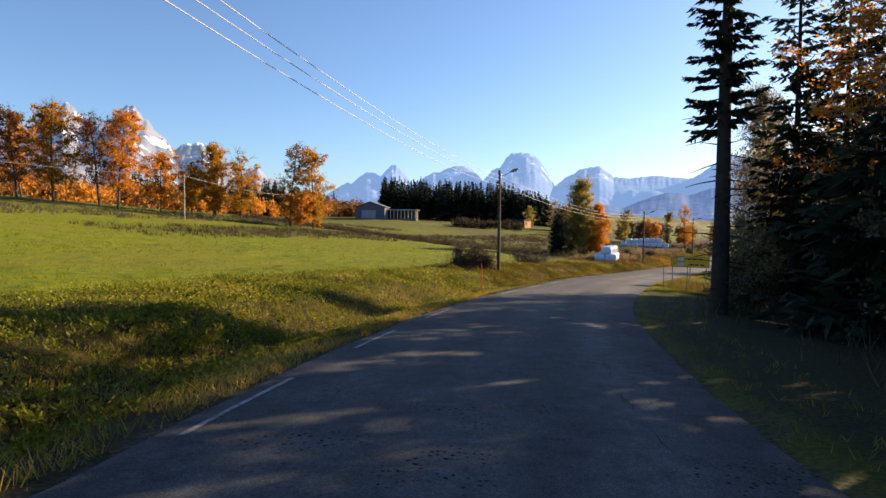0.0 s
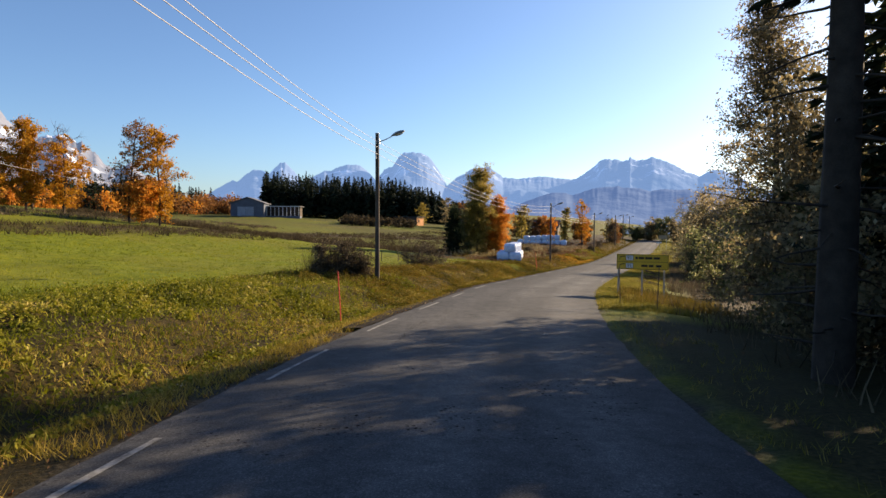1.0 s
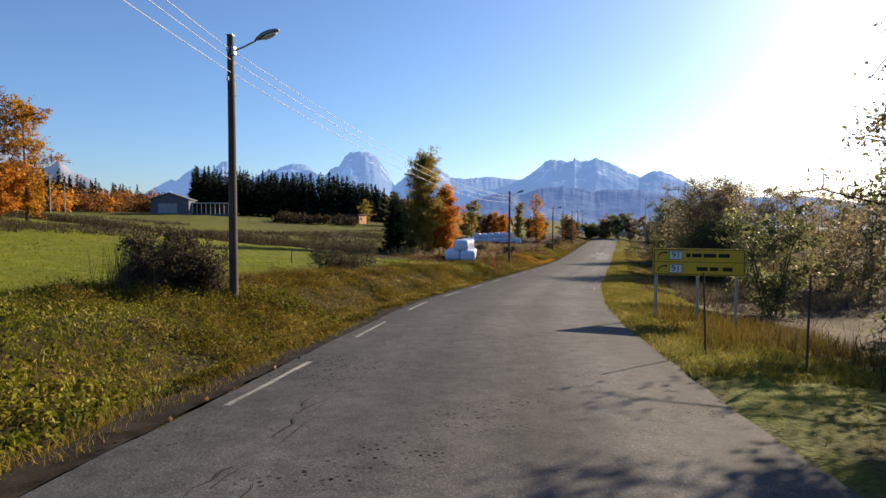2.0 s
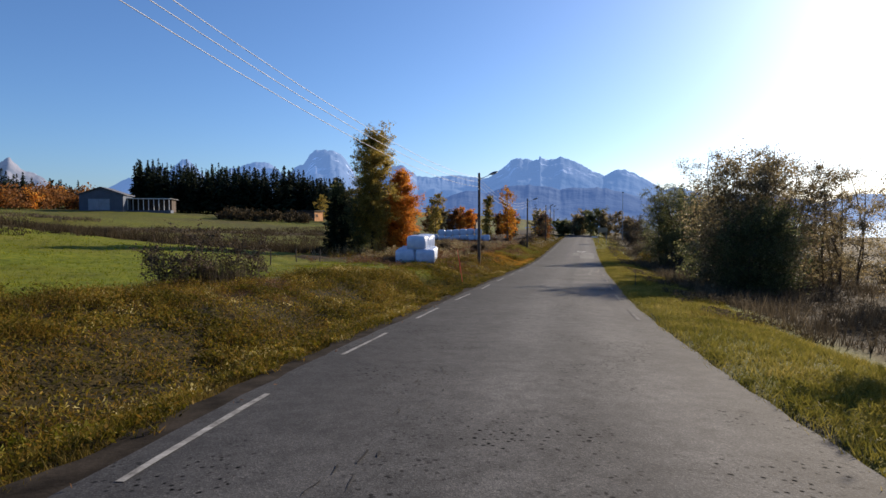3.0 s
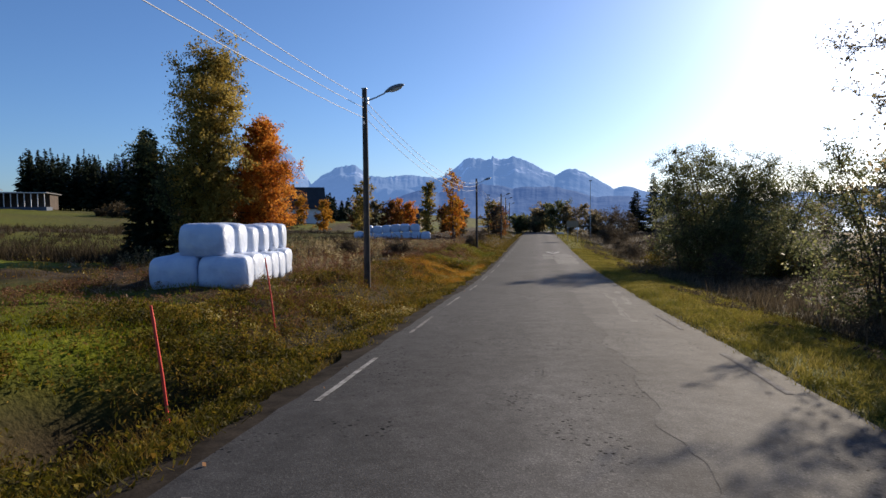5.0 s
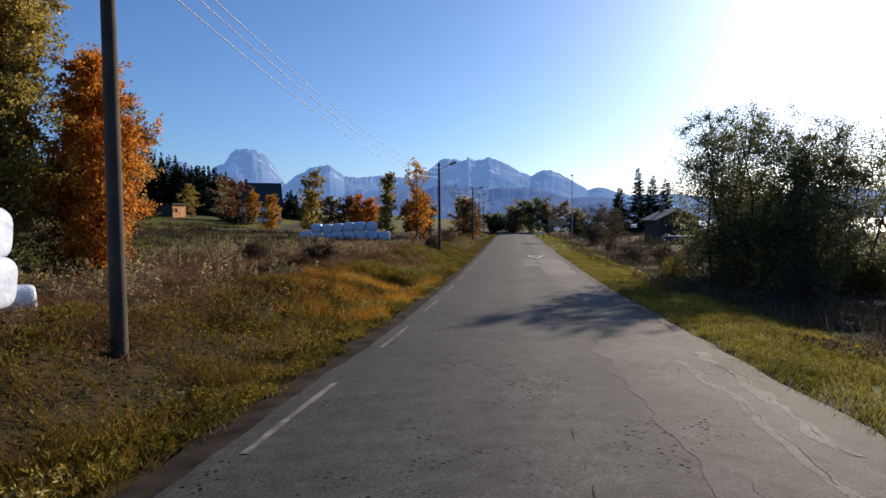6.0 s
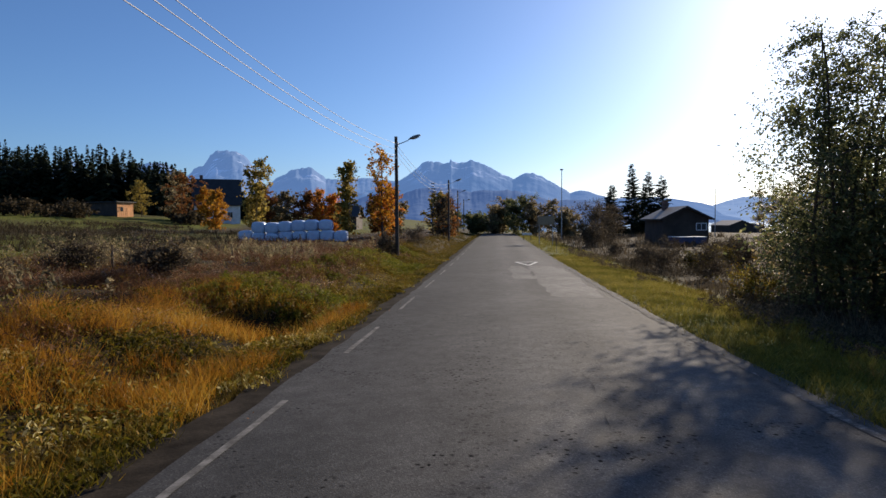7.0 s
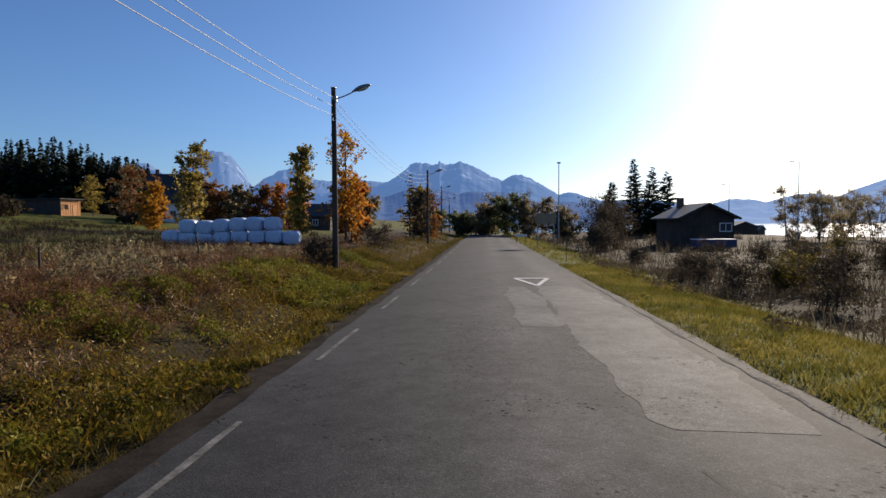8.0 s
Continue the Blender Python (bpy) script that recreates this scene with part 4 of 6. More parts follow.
def roadside_woods():
    g = "trees beside the road"
    spruce("spruce_tree", 10.65, 23.1, 24, 1.8, "tall dark spruce with bare lower trunk beside the road", g, 1, 0.30, 3.2, 0.34, 0.36)
    spruce("spruce_tree", 15.2, 26.2, 17, 2.4, "tall dense dark spruce behind a bare trunk", g, 231, 0.05, 1.6, spray=1.1)
    leafy_tree("alder_tree", 15.9, 28.9, 9.2, 3.0, M_BARK, L_DULL, "dark alder with dull brown-green leaves beside the road", g, 2, 0.08, "oval", 200, 60, 0.065, 2, 0.42, fill=5000)
    leafy_tree("alder_tree", 19.4, 32.8, 7.2, 2.8, M_BARK, L_GREEN, "dark green alder at the wood's edge", g, 3, 0.06, "bush", 180, 60, 0.065, 3, 0.42, fill=6000)
    spruce("spruce_tree", 15.0, 13.0, 20, 3.6, "tall dark spruce in the roadside wood", g, 4, 0.12, 1.0)
    spruce("spruce_tree", 21.0, 17.5, 18, 3.6, "tall dark spruce deep in the roadside wood", g, 6, 0.06, 1.0)
    for k, (x, y, h) in enumerate(((12.6, 9.6, 15), (18.2, 22.6, 18), (23.4, 25.0, 14), (17.5, 7.0, 17), (13.0, 3.0, 14), (12.4, 17.2, 7), (16.2, 17.0, 18), (19.8, 19.8, 19), (17.0, 25.4, 15), (25.0, 18.0, 14), (21.0, 28.0, 12))):
        spruce("spruce_tree", x, y, h, 3.8, "tall dark spruce deep in the roadside wood", g, 200 + k, 0.05, 0.9, spray=1.5)
    leafy_tree("birch_tree", 14.8, 20.8, 12.5, 3.0, M_BIRCH, L_ORANGE, "birch with orange autumn leaves in the roadside wood", g, 7, 0.25, "oval", 160, 70, 0.06, spread=0.45)
    leafy_tree("birch_tree", 18.8, 34.2, 12.5, 3.4, M_TWIG, L_DULL, "birch with thinning brown-green leaves beside the road", g, 8, 0.06, "cone", 330, 95, 0.052, 1, 0.5, fill=7000)
    leafy_tree("birch_tree", 23.5, 33.5, 12.0, 3.0, M_BIRCH, L_OLIVE, "birch with olive-yellow autumn leaves in the roadside wood", g, 9, 0.2, "oval", 130, 50, 0.065, spread=0.5)
    for x, y, h, r, mat, seed, cl in ((16.6, 29.2, 4.8, 2.0, L_GREEN, 11, 150), (20.2, 34.2, 6.8, 2.6, L_GREEN, 12, 220), (23.6, 38.6, 6.0, 2.5, L_GREEN, 13, 180),
                                  (26.0, 41.5, 7.5, 2.8, L_GREEN, 14, 170), (12.6, 25.0, 3.6, 1.7, L_DULL, 15, 110), (13.0, 16.5, 4.5, 2.0, L_DULL, 16, 110), (26.8, 49.0, 5.0, 2.2, L_GREEN, 17, 130)):
        leafy_tree("willow_bush", x, y, h, r, M_TWIG, mat, "dense dark green willow bush at the wood's edge", "willow bushes beside the road", seed, 0.05, "bush", int(cl * 1.1), 52, 0.075, 7, 0.42, category="bush")


def right_bushes():
    g = "willow bushes beside the road"
    for x, y, h, r, mat, seed, cl, fill in ((39.0, 55.0, 6.2, 3.0, L_DULL, 21, 160, 5000), (44.5, 62.0, 8.0, 3.4, L_DULL, 22, 220, 6000), (40.6, 70.9, 9.8, 3.9, L_DULL, 23, 420, 26000), (43.6, 76.4, 6.0, 2.8, L_GREEN, 24, 150, 5000),
                                       (39.5, 68.6, 5.4, 2.8, L_GREEN, 28, 190, 16000), (46.0, 72.6, 9.4, 3.3, L_DULL, 29, 260, 5000), (49.8, 71.6, 9.0, 3.2, L_DULL, 30, 220, 4000), (48.5, 78.0, 7.0, 3.0, L_DULL, 31, 160, 4000),
                                       (57.6, 98.4, 9.7, 3.8, L_GREEN, 125, 440, 22000), (61.6, 95.6, 9.0, 3.9, L_GREEN, 126, 380, 18000), (57.4, 95.0, 5.6, 2.9, L_GREEN, 26, 190, 9000), (62.6, 102.4, 7.2, 3.0, L_DULL, 27, 180, 6000)):
        leafy_tree("willow_bush", x, y, h, r, M_TWIG, mat, "large dense willow bush with dull green-brown leaves beside the road", g, seed, 0.04, "bush", cl, 105, 0.047, 7, 0.42, category="bush", fill=fill)


def left_trees():
    g = "autumn trees along the field"
    birch = "birch with %s autumn leaves at the field's edge"
    for x, y, h, r, mat, word, seed, low, bare, cl, per in (
            (-66.4, 93.9, 13, 3.4, L_RUST, "rust-brown", 41, 0.2, 0.0, 130, 45), (-60.8, 94.2, 16, 2.9, L_YELLOW, "golden", 42, 0.2, 0.1, 160, 55), (-55.8, 98.0, 15.5, 3.6, L_RUST, "thinning brown", 43, 0.25, 0.1, 150, 30),
            (-52.4, 97.2, 15.5, 2.9, L_ORANGE, "orange", 44, 0.2, 0.0, 150, 50), (-49.2, 105, 9.5, 3.0, L_ORANGE, "orange", 45, 0.15, 0.0, 110, 55), (-75, 97, 14, 3.4, L_RUST, "rust-brown", 46, 0.2, 0.1, 130, 40),
            (-70.5, 101, 12, 3.4, L_ORANGE, "orange", 47, 0.2, 0.0, 110, 45), (-45.5, 109, 8, 2.6, L_YELLOW, "golden", 48, 0.15, 0.0, 100, 50),
            (-42.4, 111.5, 12.5, 2.6, L_YELLOW, "bright yellow", 49, 0.1, 0.0, 150, 60), (-38.0, 113, 13.0, 2.6, L_YELLOW, "yellow", 50, 0.1, 0.2, 130, 50),
            (-27.8, 109.5, 14.6, 2.4, L_RUST, "almost bare brown", 51, 0.15, 0.0, 140, 14), (-23.8, 110.3, 14.2, 2.5, L_YELLOW, "golden", 52, 0.1, 0.0, 160, 38), (-25.8, 108.6, 6.0, 2.6, L_ORANGE, "orange", 53, 0.1, 0.0, 90, 55)):
        leafy_tree("birch_tree", x, y, h * 1.03, r * 1.3, M_TWIG, mat, birch % word, g, seed, low, "oval", int(cl * 1.1), int(per * 1.5), 0.14, 1, 0.66, bare=bare, sides=6)
    spruce("spruce_tree", -44.5, 118, 15, 2.8, "dark spruce behind yellow birches", g, 55, 0.1, 0.5)
    g = "trees by the bale stacks"
    leafy_tree("aspen_tree", 23.5, 104.2, 12.6, 2.3, M_BARK, L_OLIVE, "tall aspen with thinning olive-yellow leaves by the bales", g, 61, 0.13, "column", 360, 100, 0.085, 1, 0.55, fill=7000)
    leafy_tree("rowan_tree", 22.2, 106.0, 8.5, 2.4, M_BARK, L_GREEN, "dark green-brown tree beside the tall aspen", g, 62, 0.1, "oval", 170, 60, 0.085, 2, 0.5)
    leafy_tree("rowan_tree", 26.6, 106.5, 8.8, 2.2, M_BARK, L_DULL, "dull green tree beside the tall aspen", g, 63, 0.1, "oval", 150, 55, 0.085, 2, 0.5)
    leafy_tree("rowan_tree", 26.9, 104.6, 9.2, 1.7, M_BARK, L_ORANGE, "slim bright orange autumn tree behind the bales", g, 64, 0.06, "oval", 360, 110, 0.07, 1, 0.42)
    leafy_tree("rowan_tree", 26.2, 106.6, 6.8, 1.9, M_BARK, L_RUST, "low rust-orange autumn tree behind the bales", g, 66, 0.05, "bush", 220, 90, 0.07, 3, 0.42)
    spruce("spruce_tree", 20.2, 106.0, 8.4, 1.8, "dense dark spruce beside the aspen", g, 65, 0.04, 2.2, spray=1.5)
    g = "garden trees beyond the bales"
    for x, y, h, r, mat, sh, word, seed in (
            (61.2, 152.6, 10.2, 1.9, L_YELLOW, "column", "yellow poplar with thinning leaves", 71), (62.6, 155.0, 6.5, 1.8, L_ORANGE, "oval", "orange birch", 72), (57.0, 153.3, 8.6, 1.0, L_OLIVE, "column", "slim olive-yellow aspen", 73),
            (48.2, 160.0, 8.8, 1.6, L_OLIVE, "column", "slim olive-green aspen", 74), (51.6, 175.0, 6.2, 2.0, L_RUST, "oval", "rust-brown tree", 75), (54.8, 176.5, 6.2, 1.9, L_DULL, "oval", "dull brown tree", 76), (57.1, 176.2, 6.4, 2.1, L_RUST, "oval", "rust-brown tree", 77),
            (60.1, 177.6, 7.0, 1.5, L_ORANGE, "cone", "orange cone-shaped tree", 78), (62.7, 179.1, 6.0, 1.3, L_ORANGE, "column", "orange young tree", 79), (66.5, 168, 5.0, 1.6, L_RUST, "oval", "rust-brown tree", 80), (45.5, 178, 6.0, 1.6, L_YELLOW, "oval", "golden young tree", 81),
            (70.6, 155.6, 5.0, 1.5, L_BRUSH, "oval", "thin russet roadside tree", 82), (73.0, 158.6, 5.4, 1.5, L_RUST, "oval", "thin russet roadside tree", 83), (66.2, 160.0, 6.0, 1.8, L_DULL, "oval", "dark green-brown roadside tree", 84), (75.0, 166.0, 6.2, 2.0, L_OLIVE, "oval", "olive roadside tree", 85),
            (43.2, 214.0, 9.5, 3.4, L_RUST, "oval", "bare brown tree by a dark house", 86), (47.0, 212, 7.0, 1.8, L_YELLOW, "oval", "golden tree by a dark house", 87), (36.2, 248.0, 8.5, 3.0, L_OLIVE, "oval", "olive-yellow tree behind the shed", 88), (42.5, 236.0, 11.0, 3.6, L_DULL, "oval", "dark bare tree by the forest", 89)):
        leafy_tree("garden_tree", x, y, h, r, M_TWIG, mat, word + " beyond the bales", g, seed, 0.10, sh, 100, 16 if "thin" in word else 34, 0.16, 1, 0.45)
    spruce("spruce_tree", 71.5, 160.5, 7.5, 1.3, "small dark spruce beside the lamp posts", g, 91, 0.06, 0.6)


def far_trees():
    g = "trees at the end of the road"
    for x, y, h, r, mat, seed in ((105.0, 190.0, 6.8, 3.0, L_GREEN, 101), (107.5, 186.0, 6.6, 2.8, L_DULL, 102), (102.0, 193.0, 6.2, 2.6, L_DULL, 103), (101.5, 200.0, 4.0, 2.6, L_GREEN, 104), (105.0, 198.0, 3.6, 2.6, L_GREEN, 105), (97.0, 204, 3.6, 2.0, L_GREEN, 106),
                              (112, 182, 5.0, 2.4, L_DULL, 113)):
        leafy_tree("roundheaded_tree", x, y, h * 1.1, r * 1.5, M_TWIG, mat, "dark rounded tree at the end of the road", g, seed, 0.03, "bush", 170, 70, 0.15, 3, 0.6)
    g = "bushes by the brown house"
    for x, y, h, r, mat, seed, per in ((87.0, 146.4, 5.6, 2.2, L_BRUSH, 107, 26), (90.8, 148.4, 6.6, 2.4, L_BRUSH, 108, 28), (93.4, 150.5, 5.8, 2.2, L_BRUSH, 109, 26), (84.5, 143.5, 3.2, 1.8, L_BRUSH, 110, 18),
                                  (131.5, 153.7, 8.4, 2.9, L_DULL, 111, 70), (127.3, 147.1, 7.8, 2.9, L_DULL, 112, 70), (157, 159.6, 9, 3.2, L_DULL, 114, 60), (150, 151.4, 9, 3.4, L_DULL, 115, 60), (139, 150.5, 8.4, 3.0, L_DULL, 116, 70), (118, 131, 4.0, 2.0, L_BRUSH, 117, 12)):
        leafy_tree("birch_bush", x, y, h, r, M_TWIG, mat, "almost bare grey-brown birch scrub", g, seed, 0.08, "bush", 150, per, 0.085, 7, 0.55, category="bush")
    for x, y, h, seed in ((131.4, 185.7, 15.3, 121), (130.7, 180.3, 13.2, 122), (135.4, 181.0, 12.6, 123), (127.0, 187.0, 10.6, 124)):
        spruce("spruce_tree", x, y, h, 3.7, "dark spruce behind the brown house", "spruces behind the brown house", seed, 0.04, 2.4, spray=1.1)


def wood_stuff(name, spots, conifer, material, label, seed):
    """A far wood in one mesh: tiered conifers or clumped crowns, each with its own height and gaps."""
    rng = np.random.default_rng(seed)
    pile = Pile()
    for x, y, h, r in spots:
        z = ground_z(x, y) - 0.3
        if conifer:
            n = 150
            u = rng.uniform(0.04, 1, n) ** 0.8
            ang = rng.uniform(0, 2 * np.pi, n)
            rad = r * (1 - u) ** 0.85 * rng.uniform(0.35, 1.12, n)
            c = np.stack([x + np.cos(ang) * rad, y + np.sin(ang) * rad, z + u * h], 1)
            out = np.stack([np.cos(ang), np.sin(ang), np.full(n, -0.45)], 1)
            side = np.stack([-np.sin(ang), np.cos(ang), rng.normal(0, 0.3, n)], 1)
            s = (0.42 + 0.95 * (1 - u))[:, None] * rng.uniform(0.6, 1.3, n)[:, None] * r / 2.2
            v = np.stack([c - out * s * 0.4, c + side * s * 0.5, c + out * s * 0.9, c - side * s * 0.5], 1).reshape(-1, 3)
            pile.add(v, np.arange(4 * n).reshape(n, 4))
            tv, tf = tube_arrays([(x, y, z), (x, y, z + h * 0.5), (x, y, z + h)], [0.2, 0.12, 0.02], 4)
            pile.add(tv, tf)
        else:
            n = 130
            k = 7
            lumps = np.stack([x + rng.normal(0, r * 0.45, k), y + rng.normal(0, r * 0.45, k), z + h * rng.uniform(0.3, 0.85, k)], 1)
            c = lumps[rng.integers(0, k, n)] + rng.normal(0, 1, (n, 3)) * [r * 0.3, r * 0.3, h * 0.13]
            pile.add(*leaf_quads(rng, c, r * 0.13 + 0.12))
            tv, tf = tube_arrays([(x, y, z), (x + rng.normal(0, 0.2), y, z + h * 0.5), (x, y, z + h * 0.85)], [0.16, 0.1, 0.02], 4)
            pile.add(tv, tf)
    ob = pile.make(name, material)
    tagged(ob, label, "forest", kind="stuff")


def far_woods():
    rng = np.random.default_rng(5)
    spots = []
    for k in range(330):
        u, v = rng.uniform(), rng.uniform()
        x, y = -32 + 84 * u, 314 - 40 * u + 36 * v
        spots.append((x, y, (rng.uniform(13.5, 20) + 2.5 * (1 - u)) * (0.72 + 0.28 * min(1, (1 - u) * 4)), rng.uniform(2.4, 3.6)))
    for k in range(70):
        u, v = rng.uniform(), rng.uniform()
        spots.append((34 + 40 * u, 272 - 8 * u + 22 * v, rng.uniform(7.5, 12) - 2.5 * u, rng.uniform(2.0, 3.0)))
    wood_stuff("spruce_forest", spots, True, L_NEEDLE, "dark dense spruce forest behind the barn", 6)
    spots = []
    for k in range(330):
        x, y = rng.uniform(-150, -34), rng.uniform(112, 330)
        if (y > 130 + (x + 150) * 0.6 and x < -48) or x < -72:
            spots.append((x, y, rng.uniform(4, 8.5), rng.uniform(1.8, 3.2)))
    wood_stuff("autumn_wood", spots[::2], False, L_RUST, "rust-brown autumn scrub wood on the hillside", 7)
    wood_stuff("orange_wood", spots[1::2], False, L_ORANGE, "orange autumn scrub wood on the hillside", 8)
    spots = [(x, y, rng.uniform(5, 9), rng.uniform(2.0, 3.2)) for x, y in zip(rng.uniform(-90, -38, 110), rng.uniform(258, 312, 110))]
    wood_stuff("brown_wood", spots, False, L_RUST, "rust-brown autumn wood behind the barn", 17)
    spots = [(x, y, rng.uniform(10, 16), rng.uniform(2.2, 3.2)) for x, y in zip(rng.uniform(-128, -62, 100), rng.uniform(232, 300, 100))]
    wood_stuff("slope_forest", spots, True, L_NEEDLE, "dark spruce wood on the slope behind autumn birches", 18)
    spots = [(x, y, rng.uniform(9, 14), rng.uniform(2, 3)) for x, y in zip(rng.uniform(-190, -70, 160), rng.uniform(330, 430, 160))]
    wood_stuff("hill_forest", spots, True, L_NEEDLE, "dark spruce wood on the far hillside", 9)
    spots = [(x, y, rng.uniform(1.5, 3.4), rng.uniform(1.0, 2.0)) for x, y in zip(rng.uniform(4, 46, 110), rng.uniform(205, 232, 110)) if not 29 < x + (y - 205) * 0.12 < 42]
    wood_stuff("scrub", spots, False, L_DARKBRUSH, "low brown scrub below the forest", 10)


# ---------------------------------------------------------------- lamps, cables
LAMP_SPOTS = [(-9.0, -5.0), (4.3, 46.4), (28.75, 86.3), (50.35, 121.4), (69.8, 152.4), (87.0, 182.5), (104.5, 212.5)]
LAMP_BASE = [None, 1.05, -1.0, -2.05, -1.9, -1.95, -2.0]


def street_lamp():
    """One lamp at the origin; its arm reaches along +x."""
    root = thing("street_lamp", 0, 0, 0, "tarred wooden street lamp post with a grey lamp on an arm", "street lamp", "street lamps along the road")
    v, f = tube_arrays([(0, 0, -0.7), (0, 0, 2), (0.01, 0, 5), (0, 0, 7.9)], [0.135, 0.125, 0.11, 0.095], 12)
    arrays("post", v, f, M_POLE, root, smooth=True)
    bm = boxed(0, 0, 7.9, 0.2, 0.2, 0.02, bevel=0.008)
    part("cap", bm, M_STEEL, root)
    v, f = tube_arrays([(0.05, 0, 7.42), (0.45, 0, 7.55), (0.8, 0, 7.70)], [0.03, 0.027, 0.025], 8)
    arrays("arm", v, f, M_STEEL, root, smooth=True)
    part("bracket", boxed(0.1, 0, 7.44, 0.10, 0.14, 0.24, bevel=0.012), M_STEEL, root)
    bm = bmesh.new()
    bmesh.ops.create_uvsphere(bm, u_segments=16, v_segments=10, radius=1.0)
    for vert in bm.verts:
        w = 1.0 - 0.45 * max(0, -vert.co.x) ** 2
        vert.co = Vector((vert.co.x * 0.42, vert.co.y * 0.155 * w, vert.co.z * (0.13 if vert.co.z > 0 else 0.05) * w))
    bmesh.ops.transform(bm, verts=bm.verts, matrix=pose(1.15, 0, 7.84, 0, -19, 0))
    head = part("lamp_head", bm, M_LAMP, root, "grey streamlined lamp housing", True)
    bm = bmesh.new()
    bmesh.ops.create_uvsphere(bm, u_segments=14, v_segments=8, radius=1.0)
    for vert in bm.verts:
        vert.co = Vector((vert.co.x * 0.26, vert.co.y * 0.115, vert.co.z * 0.07))
    bmesh.ops.transform(bm, verts=bm.verts, matrix=pose(1.22, 0, 7.825, 0, -19, 0))
    part("bowl", bm, M_GLASS, head, "frosted lamp bowl", True)
    for z, side in ((7.45, -1), (7.12, 1), (6.75, 1), (6.6, -1)):
        bm = bmesh.new()
        bmesh.ops.create_cone(bm, segments=8, radius1=0.045, radius2=0.03, depth=0.11, cap_ends=True)
        bmesh.ops.transform(bm, verts=bm.verts, matrix=pose(0, side * 0.18, z))
        box(bm, 0, side * 0.12, z - 0.05, 0.02, 0.16, 0.02)
        part("insulator", bm, M_CERAMIC, root, "white insulator")
    part("junction_box", boxed(-0.02, 0.14, 6.35, 0.16, 0.12, 0.42, bevel=0.02), M_BLACK, root, "black cable box")
    return root


def cables(name, ends_a, ends_b, sag, radius, label):
    for a, b in zip(ends_a, ends_b):
        a, b = np.array(a), np.array(b)
        u = np.linspace(0, 1, 28)[:, None]
        p = a + (b - a) * u
        p[:, 2] -= (4 * sag * u * (1 - u))[:, 0]
        v, f = tube_arrays(p, np.full(28, radius), 5)
        ob = arrays(name, v, f, M_CABLE, None, smooth=True)
        tagged(ob, label, "cable", "cables between the lamp posts")


def build_lamps():
    first = None
    tops = []
    for k, ((x, y), base) in enumerate(zip(LAMP_SPOTS, LAMP_BASE)):
        z = ground_z(x, y) - (0.38 if k >= 2 else 0.0)
        s = foot([x], [y])[0][0]
        t = along(s + 0.5, 0.0) - along(s - 0.5, 0.0)
        turn = math.degrees(math.atan2(t[1], t[0])) - 90
        m = pose(x, y, z, 0, 0, turn)
        if first is None:
            first = street_lamp()
            first.matrix_basis = m
        else:
            copy_thing(first, m)
        side = Vector((t[0], t[1], 0)).normalized()
        tops.append([Vector((x, y, z + h)) + side * o for h, o in ((7.5, -0.18), (7.17, 0.18), (6.8, 0.18))])
    for a, b in zip(tops, tops[1:]):
        cables("power_cable", a, b, 1.05, 0.011, "thin pale cable strung between lamp posts")


def wooden_pole(x, y, h, label):
    z = ground_z(x, y)
    root = thing("utility_pole", x, y, z, label, "utility pole", "poles across the field")
    v, f = tube_arrays([(0, 0, -0.4), (0, 0, h * 0.5), (0.03, 0, h)], [0.13, 0.115, 0.09], 8)
    arrays("post", v, f, M_BIRCH, root, smooth=True)
    part("crossarm", boxed(0, 0, h - 0.35, 1.5, 0.1, 0.1, turn=40, bevel=0.01), M_BIRCH, root)
    for o in (-0.62, 0, 0.62):
        part("insulator", boxed(o * math.cos(radians(40)), o * math.sin(radians(40)), h - 0.24, 0.06, 0.06, 0.12, bevel=0.015), M_CERAMIC, root)
    return Vector((x, y, z + h - 0.2))


def build_poles():
    a = wooden_pole(-39.5, 92.0, 6.9, "weathered grey wooden utility pole in the field")
    b = wooden_pole(-83.0, 70.0, 7.0, "weathered grey wooden utility pole on the slope")
    c = wooden_pole(-30.0, 137.0, 6.6, "weathered grey wooden utility pole by the field's edge")
    wooden_pole(-46.0, 196.0, 6.8, "weathered grey wooden utility pole by the barn")
    cables("field_cable", [a, a + Vector((0.5, 0.4, 0))], [b, b + Vector((0.5, 0.4, 0))], 1.2, 0.02, "thin dark cable above the field")
    cables("field_cable", [a], [c], 1.0, 0.02, "thin dark cable above the field")


